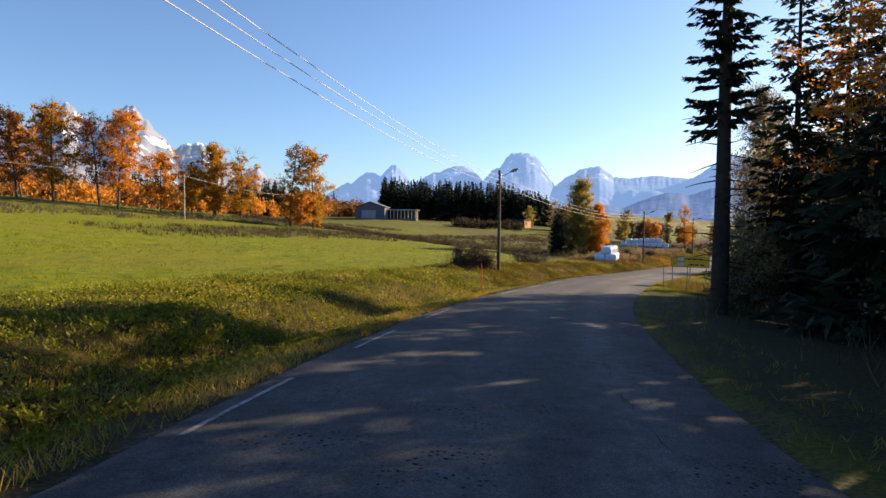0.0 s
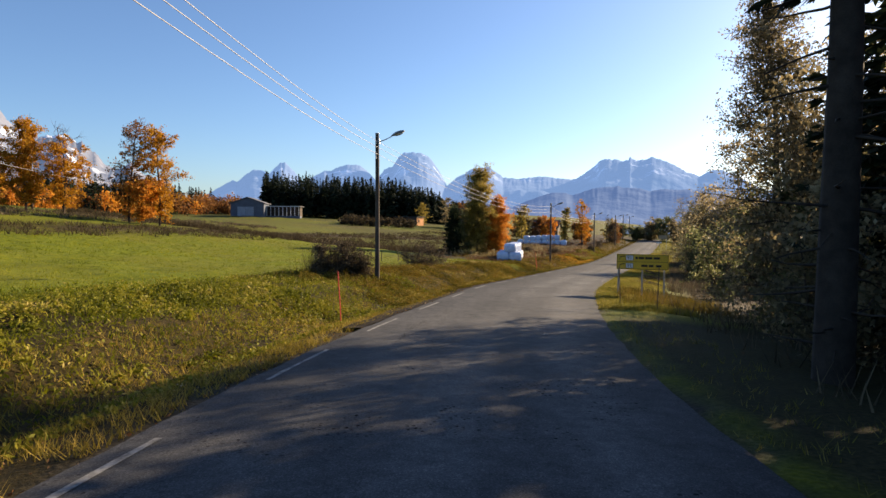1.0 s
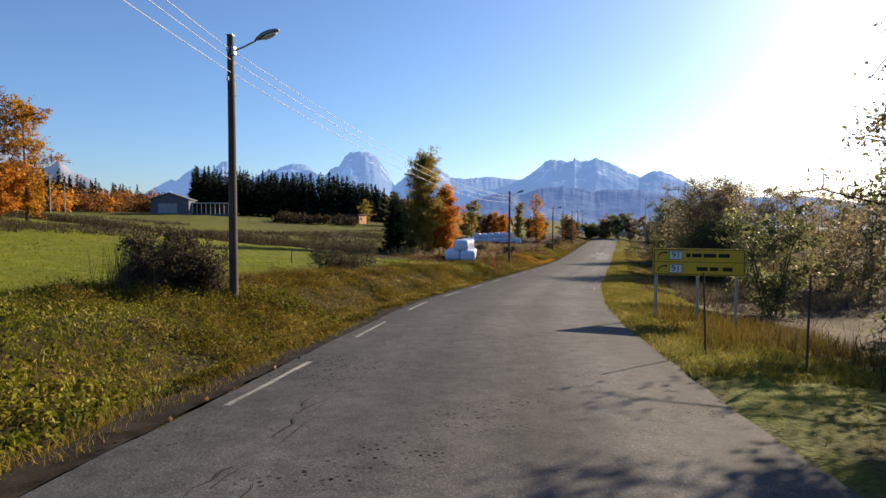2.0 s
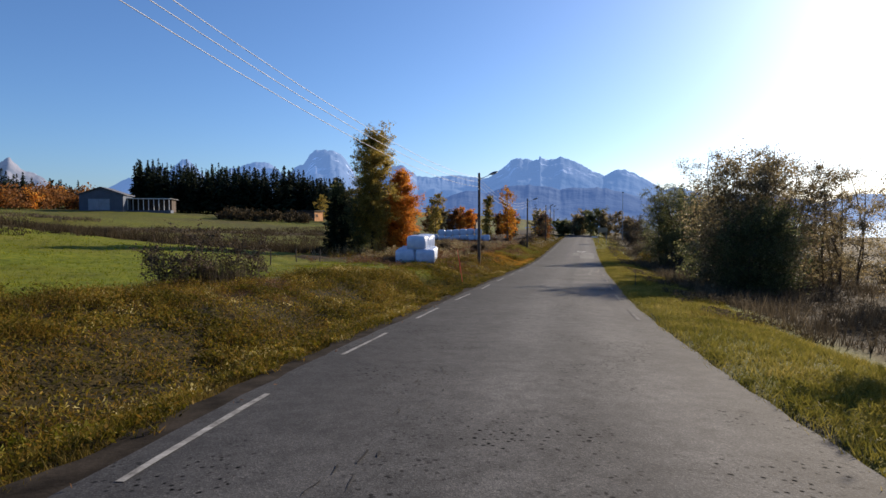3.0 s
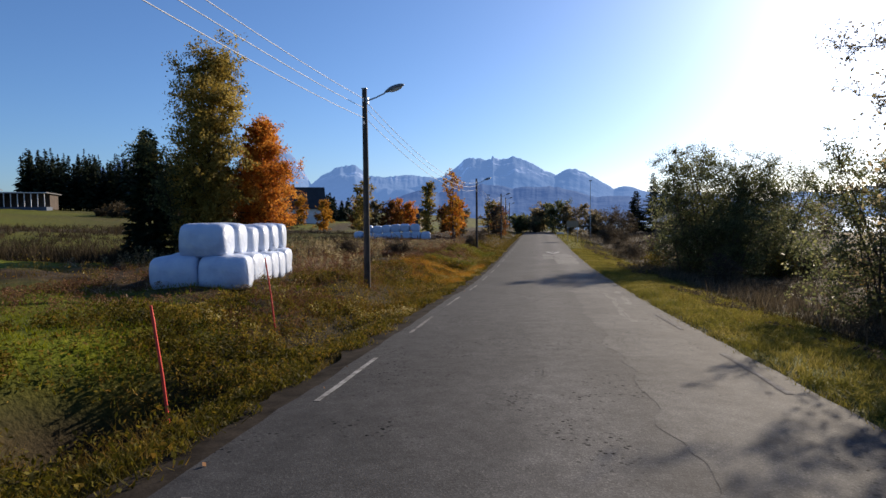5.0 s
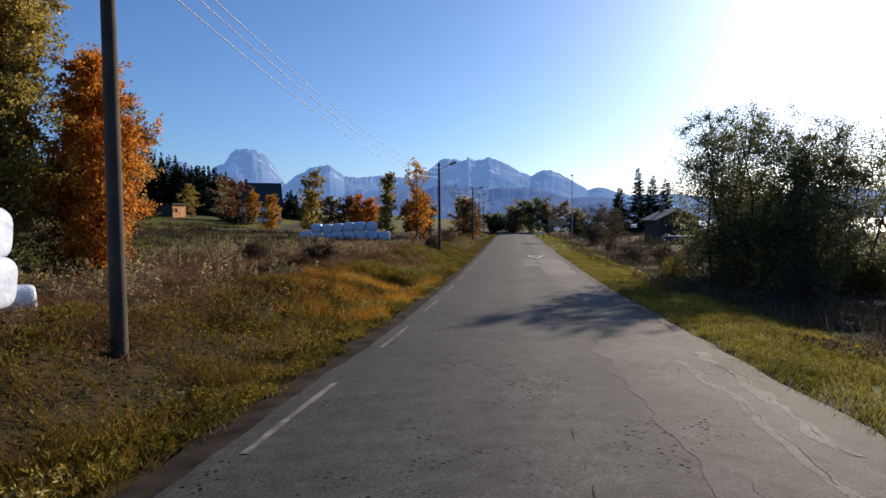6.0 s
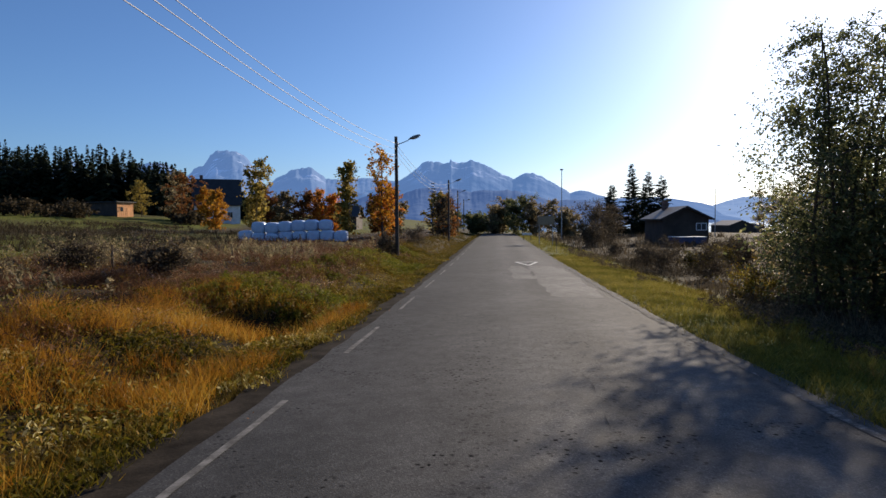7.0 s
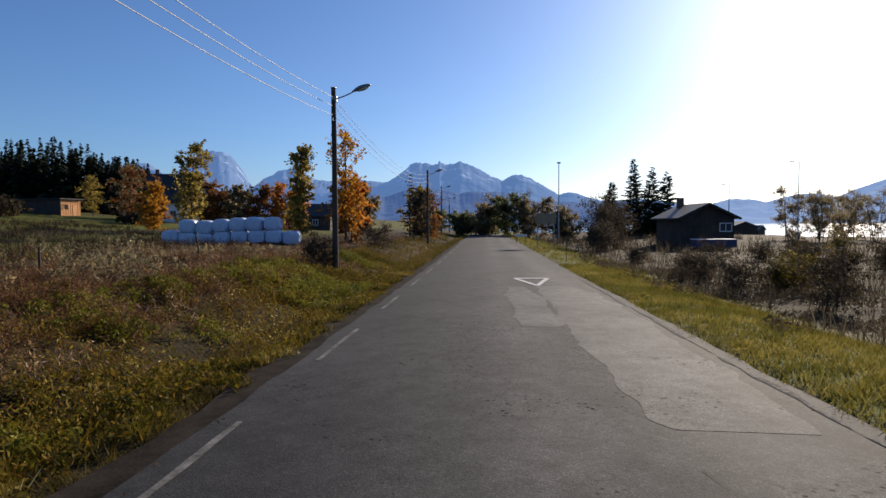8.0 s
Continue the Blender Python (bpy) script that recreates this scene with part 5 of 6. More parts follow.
# ---------------------------------------------------------------- bales
def bale_mesh(seed, squash):
    """A film-wrapped round bale lying on its side, sagged flat below; its axis is x."""
    profile = [(-0.71, 0.02), (-0.72, 0.45), (-0.705, 0.72), (-0.67, 0.86), (-0.60, 0.945), (-0.48, 0.985), (-0.3, 1.0), (-0.1, 1.01), (0.1, 1.01), (0.3, 1.0), (0.48, 0.985), (0.60, 0.945), (0.67, 0.86), (0.705, 0.72), (0.72, 0.45), (0.71, 0.02)]
    n = 32
    verts = []
    for x, r in profile:
        for j in range(n):
            a = 2 * math.pi * j / n
            k = 1 + squash * 0.17 * math.sin(2 * a) ** 2
            wave = 1 + 0.035 * noise.noise(Vector((x * 1.6, math.cos(a) * 1.2, math.sin(a) * 1.2 + seed * 3)))
            q = 0.64 * r * k * wave
            y, z = math.cos(a) * q * 1.02, math.sin(a) * q * 0.86
            if z < -0.50:
                z = -0.50 + (z + 0.50) * 0.25
            verts.append((x * (1 + 0.04 * noise.noise(Vector((seed, y * 1.5, z * 1.5)))), y, z))
    faces = [(i * n + j, i * n + (j + 1) % n, (i + 1) * n + (j + 1) % n, (i + 1) * n + j) for i in range(len(profile) - 1) for j in range(n)]
    faces += [tuple(range(n))[::-1], tuple(range((len(profile) - 1) * n, len(profile) * n))]
    mesh = bpy.data.meshes.new("bale")
    mesh.from_pydata(verts, [], faces)
    bm = bmesh.new()
    bm.from_mesh(mesh)
    bmesh.ops.recalc_face_normals(bm, faces=bm.faces)
    bm.to_mesh(mesh)
    bm.free()
    mesh.polygons.foreach_set("use_smooth", [True] * len(mesh.polygons))
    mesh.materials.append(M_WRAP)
    return mesh


def build_bales():
    meshes = [bale_mesh(k, 0.8 + 0.1 * k) for k in range(4)]
    rng = np.random.default_rng(3)

    def put(x, y, z, turn, k, label, group, wide=1.0, size=1.04):
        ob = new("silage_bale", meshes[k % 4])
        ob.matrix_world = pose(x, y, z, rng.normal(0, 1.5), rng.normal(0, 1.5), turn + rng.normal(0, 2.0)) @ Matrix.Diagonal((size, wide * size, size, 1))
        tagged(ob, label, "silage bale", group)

    ax, dp = Vector((0.944, -0.33)), Vector((0.33, 0.944))
    turn = math.degrees(math.atan2(ax.y, ax.x))
    c0 = Vector((22.2, 84.96))
    for j in range(6):
        for i in range(2):
            p = c0 + ax * (i * 1.5) + dp * (j * 1.29)
            put(p.x, p.y, ground_z(p.x, p.y) * 0.4 - 0.72 * 0.6 + 0.50, turn, i + j, "white film-wrapped silage bale in the lower row of a stack", "near bale stack")
        p = c0 + ax * (0.85 + 0.08 * j) + dp * (j * 1.33 + 0.2)
        put(p.x, p.y, ground_z(p.x, p.y) * 0.4 - 0.72 * 0.6 + 1.54, turn + 3, j, "white film-wrapped silage bale on top of a stack", "near bale stack")
    p = c0 + ax * 1.6 + dp * 7.9
    put(p.x, p.y, ground_z(p.x, p.y) + 0.27, turn + 40, 1, "collapsed half-empty white silage bale in the grass", "near bale stack", 0.55, 0.6)
    a, b = Vector((46.2, 154.2)), Vector((55.4, 149.7))
    way = (b - a).normalized()
    turn = math.degrees(math.atan2(way.y, way.x)) + 90
    for k in range(8):
        p = a + (b - a) * (k / 7)
        put(p.x, p.y, ground_z(p.x, p.y) + 0.55, turn, k, "white film-wrapped silage bale in the lower row of a long stack", "far bale stack", 1.0, 1.1)
    for k in (1.0, 2.0, 2.95, 3.9, 4.85, 5.9):
        p = a + (b - a) * (k / 7)
        put(p.x, p.y, ground_z(p.x, p.y) + 1.63, turn, int(k * 3), "white film-wrapped silage bale on top of a long stack", "far bale stack", 1.0, 1.1)


# ---------------------------------------------------------------- signs, poles, small things
def snow_pole(x, y, h, lean, way, label, material):
    z = ground_z(x, y)
    root = thing("snow_pole", x, y, z, label, "snow pole", "snow poles along the road")
    tip = np.array([math.cos(way) * lean, math.sin(way) * lean, 1.0]) * h
    v, f = tube_arrays([(0, 0, -0.3), tip * 0.5, tip], [0.02, 0.019, 0.017], 8)
    arrays("rod", v, f, material, root, smooth=True)
    v, f = tube_arrays([tip * 0.86, tip * 0.91], [0.0215, 0.021], 8)
    arrays("reflector_band", v, f, material, root)


def build_snow_poles():
    for s, lat, h, lean, way in ((32.8, -4.95, 1.75, 0.11, 2.2), (75.6, -4.95, 1.8, 0.17, 2.4), (82.0, -6.4, 1.75, 0.16, 2.4)):
        p = along(s, lat)
        snow_pole(p[0], p[1], h, lean, way, "leaning red plastic snow pole on the verge", M_RED)
    for s, lat, h, lean, way in ((40.5, 4.3, 1.6, 0.05, 2.4), (39.2, 5.6, 1.7, 0.05, 0.5), (74.0, 4.2, 0.75, 0.02, 1.0), (143.0, 4.2, 1.2, 0.03, 1.0)):
        p = along(s, lat)
        snow_pole(p[0], p[1], h, lean, way, "thin dark wooden marker pole on the verge", M_POLE)


def direction_sign(x, y, turn, wide, high, clear, posts, label, rows):
    z = ground_z(x, y)
    root = thing("direction_sign", x, y, z, label, "road sign", "yellow road signs", turn)
    panel = part("panel", boxed(0, 0, clear + high / 2, wide, 0.03, high, bevel=0.008), M_YELLOW if rows else M_BEIGE, root)
    part("backing_rail", boxed(0, 0.035, clear + high * 0.25, wide * 0.96, 0.03, 0.05), M_STEEL, root)
    part("backing_rail", boxed(0, 0.035, clear + high * 0.75, wide * 0.96, 0.03, 0.05), M_STEEL, root)
    for o in posts:
        v, f = tube_arrays([(o * wide, 0.08, -0.5), (o * wide, 0.08, clear + high * 0.97)], [0.045, 0.045], 10)
        arrays("post", v, f, M_STEEL, root, smooth=True)
    if not rows:
        return
    def bar(cx, cz, sx, sz, mat, name="lettering", y0=-0.02):
        part(name, boxed(cx, y0, clear + cz, sx, 0.006, sz), mat, panel)
    for cx, cz, sx, sz in ((0, high - 0.03, wide - 0.06, 0.018), (0, 0.03, wide - 0.06, 0.018), (0, high / 2, wide - 0.06, 0.014), (-wide / 2 + 0.03, high / 2, 0.018, high - 0.06), (wide / 2 - 0.03, high / 2, 0.018, high - 0.06)):
        bar(cx, cz, sx, sz, M_BLACK, "border")
    for cz in (high * 0.75, high * 0.25):
        bar(-0.62, cz, 0.36, 0.26, M_BLACK, "number_field", -0.018)
        bar(-0.62, cz, 0.33, 0.23, M_WHITE, "number_field", -0.021)
        data = bpy.data.curves.new("number", "FONT")
        data.body, data.size, data.align_x, data.align_y, data.extrude = "91", 0.25, "CENTER", "CENTER", 0.002
        num = new("number", data)
        num.data.materials.append(M_BLACK)
        num.parent = panel
        num.matrix_local = pose(-0.62, -0.027, clear + cz, 90, 0, 0)
    for k, (cx, sx) in enumerate(((-0.28, 0.12), (-0.05, 0.26), (0.30, 0.34), (0.68, 0.30))):
        bar(cx, high * 0.75, sx, 0.11, M_BLACK)
    for cx, sx in ((0.1, 0.3), (0.42, 0.22), (0.78, 0.26)):
        bar(cx, high * 0.25, sx, 0.11, M_BLACK)
    for cz in (high * 0.75, high * 0.25):
        v, f = tube_arrays([(-1.12, -0.022, clear + cz - 0.10), (-1.08, -0.022, clear + cz + 0.03), (-0.96, -0.022, clear + cz + 0.08), (-0.86, -0.022, clear + cz + 0.08)], [0.018] * 3 + [0.03], 4)
        arrays("arrow", v, f, M_BLACK, panel)


def build_signs():
    direction_sign(17.35, 42.15, -28, 2.5, 0.78, 1.42, (-0.46, 0.0, 0.42), "yellow direction sign with black arrows on three steel posts", True)
    direction_sign(75.9, 140.9, -33, 1.8, 0.95, 2.2, (-0.4, 0.4), "large plain beige board on two steel posts", False)
    z = ground_z(82.8, 154.6)
    root = thing("barrier_board", 82.8, 154.6, z, "low white board on two short posts by the road", "barrier", turn=-35)
    part("board", boxed(0, 0, 0.85, 1.3, 0.05, 0.28, bevel=0.01), M_WHITE, root)
    for o in (-0.5, 0.5):
        part("post", boxed(o, 0.05, 0.35, 0.08, 0.08, 1.0, bevel=0.01), M_POLE, root)


def build_fence():
    rng = np.random.default_rng(12)
    posts = [(6.4 + 1.9 * k, 71.5 + 3.0 * k) for k in range(6)] + [(30.0 + 5.2 * k, 106 + 6.8 * k) for k in range(4)]
    root = None
    for k, (x, y) in enumerate(posts):
        z = ground_z(x, y)
        post = thing("fence_post", x, y, z, "grey weathered wooden fence post in long grass", "fence post", "old fence posts")
        v, f = tube_arrays([(0, 0, -0.3), (rng.normal(0, 0.03), rng.normal(0, 0.03), 0.5), (rng.normal(0, 0.06), 0, 1.0)], [0.042, 0.04, 0.035], 7)
        arrays("stake", v, f, M_POLE, post, smooth=True)
        part("top", boxed(0, 0, 1.0, 0.05, 0.05, 0.02), M_POLE, post)


# ---------------------------------------------------------------- buildings
def gable_roof(bm, w, d, eave, ridge, over=0.4, thick=0.16):
    """Two slabs; the ridge runs along y."""
    half = w / 2 + over
    slope = math.atan2(ridge - eave, w / 2)
    drop = over * math.tan(slope)
    for sgn in (-1, 1):
        pts = [(sgn * half, -d / 2 - over, eave - drop), (sgn * half, d / 2 + over, eave - drop), (0, d / 2 + over, ridge), (0, -d / 2 - over, ridge)]
        lo = [bm.verts.new(p) for p in pts]
        hi = [bm.verts.new((p[0], p[1], p[2] + thick)) for p in pts]
        for a in ((lo[0], lo[1], lo[2], lo[3]), (hi[3], hi[2], hi[1], hi[0])):
            bm.faces.new(a)
        for k in range(4):
            bm.faces.new((lo[k], hi[k], hi[(k + 1) % 4], lo[(k + 1) % 4]))
    bmesh.ops.recalc_face_normals(bm, faces=bm.faces)


def house_body(bm, w, d, eave, ridge, base=-0.6):
    outline = [(-w / 2, base), (w / 2, base), (w / 2, eave), (0, ridge), (-w / 2, eave)]
    front = [bm.verts.new((x, -d / 2, z)) for x, z in outline]
    back = [bm.verts.new((x, d / 2, z)) for x, z in outline]
    bm.faces.new(front)
    bm.faces.new(back[::-1])
    for k in range(5):
        bm.faces.new((front[k], back[k], back[(k + 1) % 5], front[(k + 1) % 5]))
    bmesh.ops.recalc_face_normals(bm, faces=bm.faces)


def window(parent, x, y, z, w, h, turn=0.0):
    """A framed window; its outside looks along -y before the turn."""
    m = pose(x, y, z, 0, 0, turn)
    def piece(name, mat, up, *spec):
        bm = boxed(*spec)
        bmesh.ops.transform(bm, verts=bm.verts, matrix=m)
        return part(name, bm, mat, up)
    win = piece("window", M_PANE, parent, 0, -0.02, 0, w, 0.04, h)
    for o in (-1, 1):
        piece("window_frame", M_WHITE, win, o * w / 2, -0.05, 0, 0.09, 0.06, h + 0.09)
        piece("window_frame", M_WHITE, win, 0, -0.05, o * h / 2, w - 0.09, 0.06, 0.09)
    piece("window_frame", M_WHITE, win, 0, -0.045, 0, 0.06, 0.05, h - 0.09)


def boards(parent, material, w, lo, hi, y, step=0.5, turn=0.0, ridge=None):
    """Cladding battens on a gable wall."""
    m = pose(0, 0, 0, 0, 0, turn)
    n = int(w / step)
    for k in range(n + 1):
        x = -w / 2 + w * k / n
        top = hi if ridge is None else hi + (ridge - hi) * (1 - abs(x) / (w / 2))
        bm = boxed(x, y, (lo + top) / 2, 0.06, 0.03, top - lo)
        bmesh.ops.transform(bm, verts=bm.verts, matrix=m)
        part("batten", bm, material, parent)


def build_barn():
    x, y = -28.4, 243.0
    z = 5.25
    root = thing("barn", x, y, z, "long low blue-grey barn with an open white post veranda", "barn", turn=-3)
    bm = bmesh.new()
    house_body(bm, 11.4, 12, 4.5, 6.5, -1.6)
    wall = part("wall", bm, M_BARNWALL, root)
    bm = bmesh.new()
    gable_roof(bm, 11.4, 12, 4.55, 6.56, 0.6)
    part("roof", bm, M_ROOFGREY, root)
    boards(wall, M_BARNWALL, 11.4, 0.0, 4.4, -6.02, 0.95, 0, 6.3)
    door = part("barn_door", boxed(-0.6, -6.06, 1.6, 5.6, 0.1, 3.2, bevel=0.02), M_BARNDOOR, root, "wide white sliding door, darkened as in shade")
    part("door_seam", boxed(-0.6, -6.12, 1.6, 0.06, 0.04, 3.1), M_BARNWALL, door)
    part("foundation", boxed(0, 0, -0.9, 11.5, 12.1, 1.9), M_ROOFGREY, root)
    # veranda wing on the right
    bm = boxed(11.4, 8.0, 1.5, 11.6, 8.0, 4.0)
    part("wing", bm, M_DARKWOOD, root, "dark recessed wing")
    bm = bmesh.new()
    box(bm, 11.6, 5.4, 3.55, 12.6, 14.5, 0.22)
    part("wing_roof", bm, M_ROOFGREY, root, "low grey wing roof")
    part("fascia", boxed(11.6, -1.9, 3.5, 12.6, 0.08, 0.16), M_WHITE, root)
    for k in range(9):
        part("veranda_post", boxed(6.0 + 1.42 * k, -1.7, 1.55, 0.16, 0.16, 3.5, bevel=0.02), M_WHITE, root)
    part("veranda_deck", boxed(11.6, 0.8, -0.7, 12.4, 5.4, 1.4), M_BARNWALL, root)


def build_shed():
    x, y = 29.4, 238.5
    z = 1.9
    root = thing("shed", x, y, z, "small dark shed with one sunlit orange gable wall", "shed", turn=-42)
    bm = bmesh.new()
    house_body(bm, 9.5, 4.6, 3.0, 3.3, -1.5)
    part("wall", bm, M_DARKWOOD, root)
    # dark walls, and a gable with the sunlight painted into its boards
    gable = part("gable_wall", boxed(4.78, 0, 1.45, 0.08, 4.6, 3.3), M_ORANGEWOOD, root, "orange board wall with sunlight in its colour")
    for k in range(9):
        part("batten", boxed(4.84, -2.2 + 0.55 * k, 1.4, 0.03, 0.06, 3.1), M_ORANGEWOOD, gable)
    part("window", boxed(4.85, -1.0, 1.7, 0.04, 0.7, 0.9), M_PANE, gable)
    part("door", boxed(4.85, 0.9, 1.05, 0.04, 0.9, 2.0), M_ORANGEWOOD, gable)
    bm = boxed(0, 0, 3.25, 10.6, 5.6, 0.18)
    part("roof", bm, M_ROOF, root)


def dark_house():
    x, y = 51.5, 232.0
    z = ground_z(x, y - 4)
    root = thing("house", x, y, z, "white house with a steep dark roof beside the forest", "house", "houses", turn=85)
    bm = bmesh.new()
    house_body(bm, 7.5, 9.5, 4.4, 9.6)
    part("wall", bm, M_WHITE, root)
    bm = bmesh.new()
    gable_roof(bm, 7.5, 9.5, 4.45, 9.7, 0.5)
    part("roof", bm, M_ROOF, root, "steep dark roof")
    part("chimney", boxed(0.3, 3.2, 9.9, 0.7, 0.7, 1.6, bevel=0.03), M_BRICK, root, "brick chimney")
    for o in (-2.6, 0.4, 3.0):
        window(root, -3.75, o, 1.7, 1.1, 1.3, -90)
    window(root, 0, -4.75, 6.2, 1.1, 1.2)
    x, y = 76.5, 220.0
    z = ground_z(x, y)
    root = thing("house", x, y, z, "small dark-roofed house among autumn trees", "house", "houses", turn=60)
    bm = bmesh.new()
    house_body(bm, 7, 9, 3.0, 5.2)
    part("wall", bm, M_DARKWOOD, root)
    bm = bmesh.new()
    gable_roof(bm, 7, 9, 3.05, 5.3, 0.5)
    part("roof", bm, M_ROOF, root)
    window(root, -3.5, -1.5, 1.6, 1.1, 1.1, -90)
    window(root, -3.5, 1.8, 1.6, 1.1, 1.1, -90)


def brown_house():
    x, y = 102.8, 147.6
    z = ground_z(x, y) + 0.75
    root = thing("house", x, y, z, "dark brown wooden house with a low gable roof beside the fjord", "house", "houses", turn=-36 + 6)
    e, r = 2.65, 4.05
    bm = bmesh.new()
    house_body(bm, 5.8, 9, e, r, -1.8)
    wall = part("wall", bm, M_DARKWOOD, root)
    bm = bmesh.new()
    gable_roof(bm, 5.8, 9, e + 0.05, r + 0.06, 0.6)
    part("roof", bm, M_ROOF, root)
    boards(wall, M_DARKWOOD, 5.8, -0.5, e - 0.1, -4.52, 0.6, 0, r - 0.3)
    for sgn in (-1, 1):
        bm = boxed(0, 0, 0, 3.75, 0.06, 0.2)
        bmesh.ops.transform(bm, verts=bm.verts, matrix=Matrix.Translation((sgn * 1.75, -5.12, (e + r) / 2 - 0.12)) @ Matrix.Rotation(sgn * math.atan2(r - e, 2.9), 4, "Y"))
        part("bargeboard", bm, M_DARKWOOD, root)
    part("chimney", boxed(-0.6, 2.6, r + 0.4, 0.7, 0.7, 1.3, bevel=0.03), M_BRICK, root, "brick chimney")
    window(root, 2.0, -4.5, 1.5, 1.3, 0.9)
    window(root, 2.9, -2.0, 1.5, 1.2, 1.0, 90)
    x, y = 94.6, 138.2
    z = ground_z(x, y)
    root = thing("trailer", x, y, z, "low trailer under a dark blue cover with a pale rim", "trailer", turn=-30)
    part("body", boxed(0, 0, 0.75, 3.9, 1.7, 0.75, bevel=0.06), M_BLUE, root)
    part("rim", boxed(0, 0, 1.15, 4.0, 1.8, 0.07, bevel=0.02), M_WHITE, root, "pale rim")
    for o in (-0.9, 0.9):
        bm = bmesh.new()
        bmesh.ops.create_cone(bm, segments=18, radius1=0.34, radius2=0.34, depth=1.86, cap_ends=True)
        bmesh.ops.transform(bm, verts=bm.verts, matrix=pose(o * 0.45, 0, 0.33, 90, 0, 0))
        part("wheel", bm, M_BLACK, root)
    for x, y, turn, w in ((205, 218, -20, 8), (232, 232, 15, 6), (188, 236, -40, 7)):
        z = ground_z(x, y)
        root = thing("boathouse", x, y, z, "low dark boathouse near the shore", "boathouse", "boathouses by the fjord", turn)
        bm = bmesh.new()
        house_body(bm, w, w * 1.3, 2.2, 3.6, -1.0)
        part("wall", bm, M_DARKWOOD, root)
        bm = bmesh.new()
        gable_roof(bm, w, w * 1.3, 2.25, 3.66, 0.4)
        part("roof", bm, M_ROOFGREY, root)


def far_masts():
    z = ground_z(101.4, 171.2)
    root = thing("mast", 101.4, 171.2, z, "slim tall steel mast with a lamp on top", "mast")
    top = 9.2 - z
    v, f = tube_arrays([(0, 0, -0.5), (0, 0, top * 0.5), (0, 0, top)], [0.10, 0.085, 0.06], 10)
    arrays("post", v, f, M_STEEL, root, smooth=True)
    part("lamp_head", boxed(0, 0, top, 0.5, 0.35, 0.22, bevel=0.06), M_LAMP, root)
    for x, y, top_z in ((128.2, 150.6, 8.6), (131.0, 164.0, 6.2)):
        z = ground_z(x, y)
        root = thing("lamp_post", x, y, z, "slim steel lamp post with a flat lamp head", "street lamp", "steel lamp posts by the fjord", 150)
        v, f = tube_arrays([(0, 0, -0.5), (0, 0, (top_z - z) * 0.5), (0, 0, top_z - z)], [0.09, 0.08, 0.06], 10)
        arrays("post", v, f, M_STEEL, root, smooth=True)
        part("arm", boxed(0.45, 0, top_z - z, 0.9, 0.06, 0.06, bevel=0.01), M_STEEL, root)
        part("lamp_head", boxed(1.0, 0, top_z - z + 0.02, 0.65, 0.26, 0.13, bevel=0.04), M_LAMP, root)


# ---------------------------------------------------------------- field bushes and ground cover
def field_bushes():
    g = "brown bushes in the verge"
    for x, y, h, r, seed, cl, per in ((1.4, 48.2, 2.0, 1.1, 131, 130, 60), (2.6, 47.6, 1.9, 1.0, 132, 130, 60), (3.3, 47.0, 1.4, 0.7, 136, 50, 60), (9.3, 63.6, 2.0, 1.2, 134, 80, 15), (10.5, 64.7, 1.6, 1.0, 135, 60, 15), (8.1, 62.8, 1.5, 1.0, 137, 50, 15),
                                  (49.7, 121.5, 1.4, 0.9, 139, 70, 40), (58.5, 137.0, 1.7, 1.6, 141, 70, 30),
                                  (36.6, 106.3, 1.1, 1.1, 142, 60, 40), (34.0, 112.0, 1.3, 1.0, 145, 60, 30)):
        leafy_tree("dry_bush", x, y, h, r, M_TWIG, L_BRUSH, "low brown half-bare bush in long grass", g, seed, 0.03, "bush", int(cl * 0.7), per, 0.045, 6, 0.26, category="bush", trunk_r=0.025)


def right_scrub():
    rng = np.random.default_rng(55)
    for k in range(46):
        p = along(92 + 1.35 * k + rng.uniform(-1, 1), 8.8 + 17 * rng.uniform() ** 1.1)
        leafy_tree("dry_bush", p[0], p[1], rng.uniform(0.9, 1.9), rng.uniform(0.8, 1.6), M_TWIG, (L_BRUSH, L_DARKBRUSH, L_BRUSH, L_HERB)[k % 4], "dry brown scrub bush below the road", "scrub below the road", 300 + k, 0.03, "bush", 40, 40, 0.045, 4, 0.32, category="bush", trunk_r=0.02)


def scatter(rng, n, s0, s1, d0, d1, side, power=1.0):
    s = rng.uniform(s0, s1, n)
    d = d0 + (d1 - d0) * rng.uniform(0, 1, n) ** power
    p = along(s, side * d)
    for hx, hy in ((21.2, 73.5), (38.5, 101.7)):
        far = np.hypot(p[:, 0] - hx, p[:, 1] - hy) > 1.15
        p, s, d = p[far], s[far], d[far]
    p[:, 2] = height(p[:, 0], p[:, 1])
    return p, s, d


def clumps(rng, p, per, spread):
    q = np.repeat(p, per, axis=0)
    q[:, :2] += rng.normal(0, spread, (len(q), 2))
    return q


def cover(name, parts, material, label):
    v, f, n = [], [], 0
    for a, b in parts:
        v.append(a)
        f.append(b + n)
        n += len(a)
    ob = arrays(name, np.concatenate(v), np.concatenate(f), material)
    tagged(ob, label, "grass", kind="stuff")


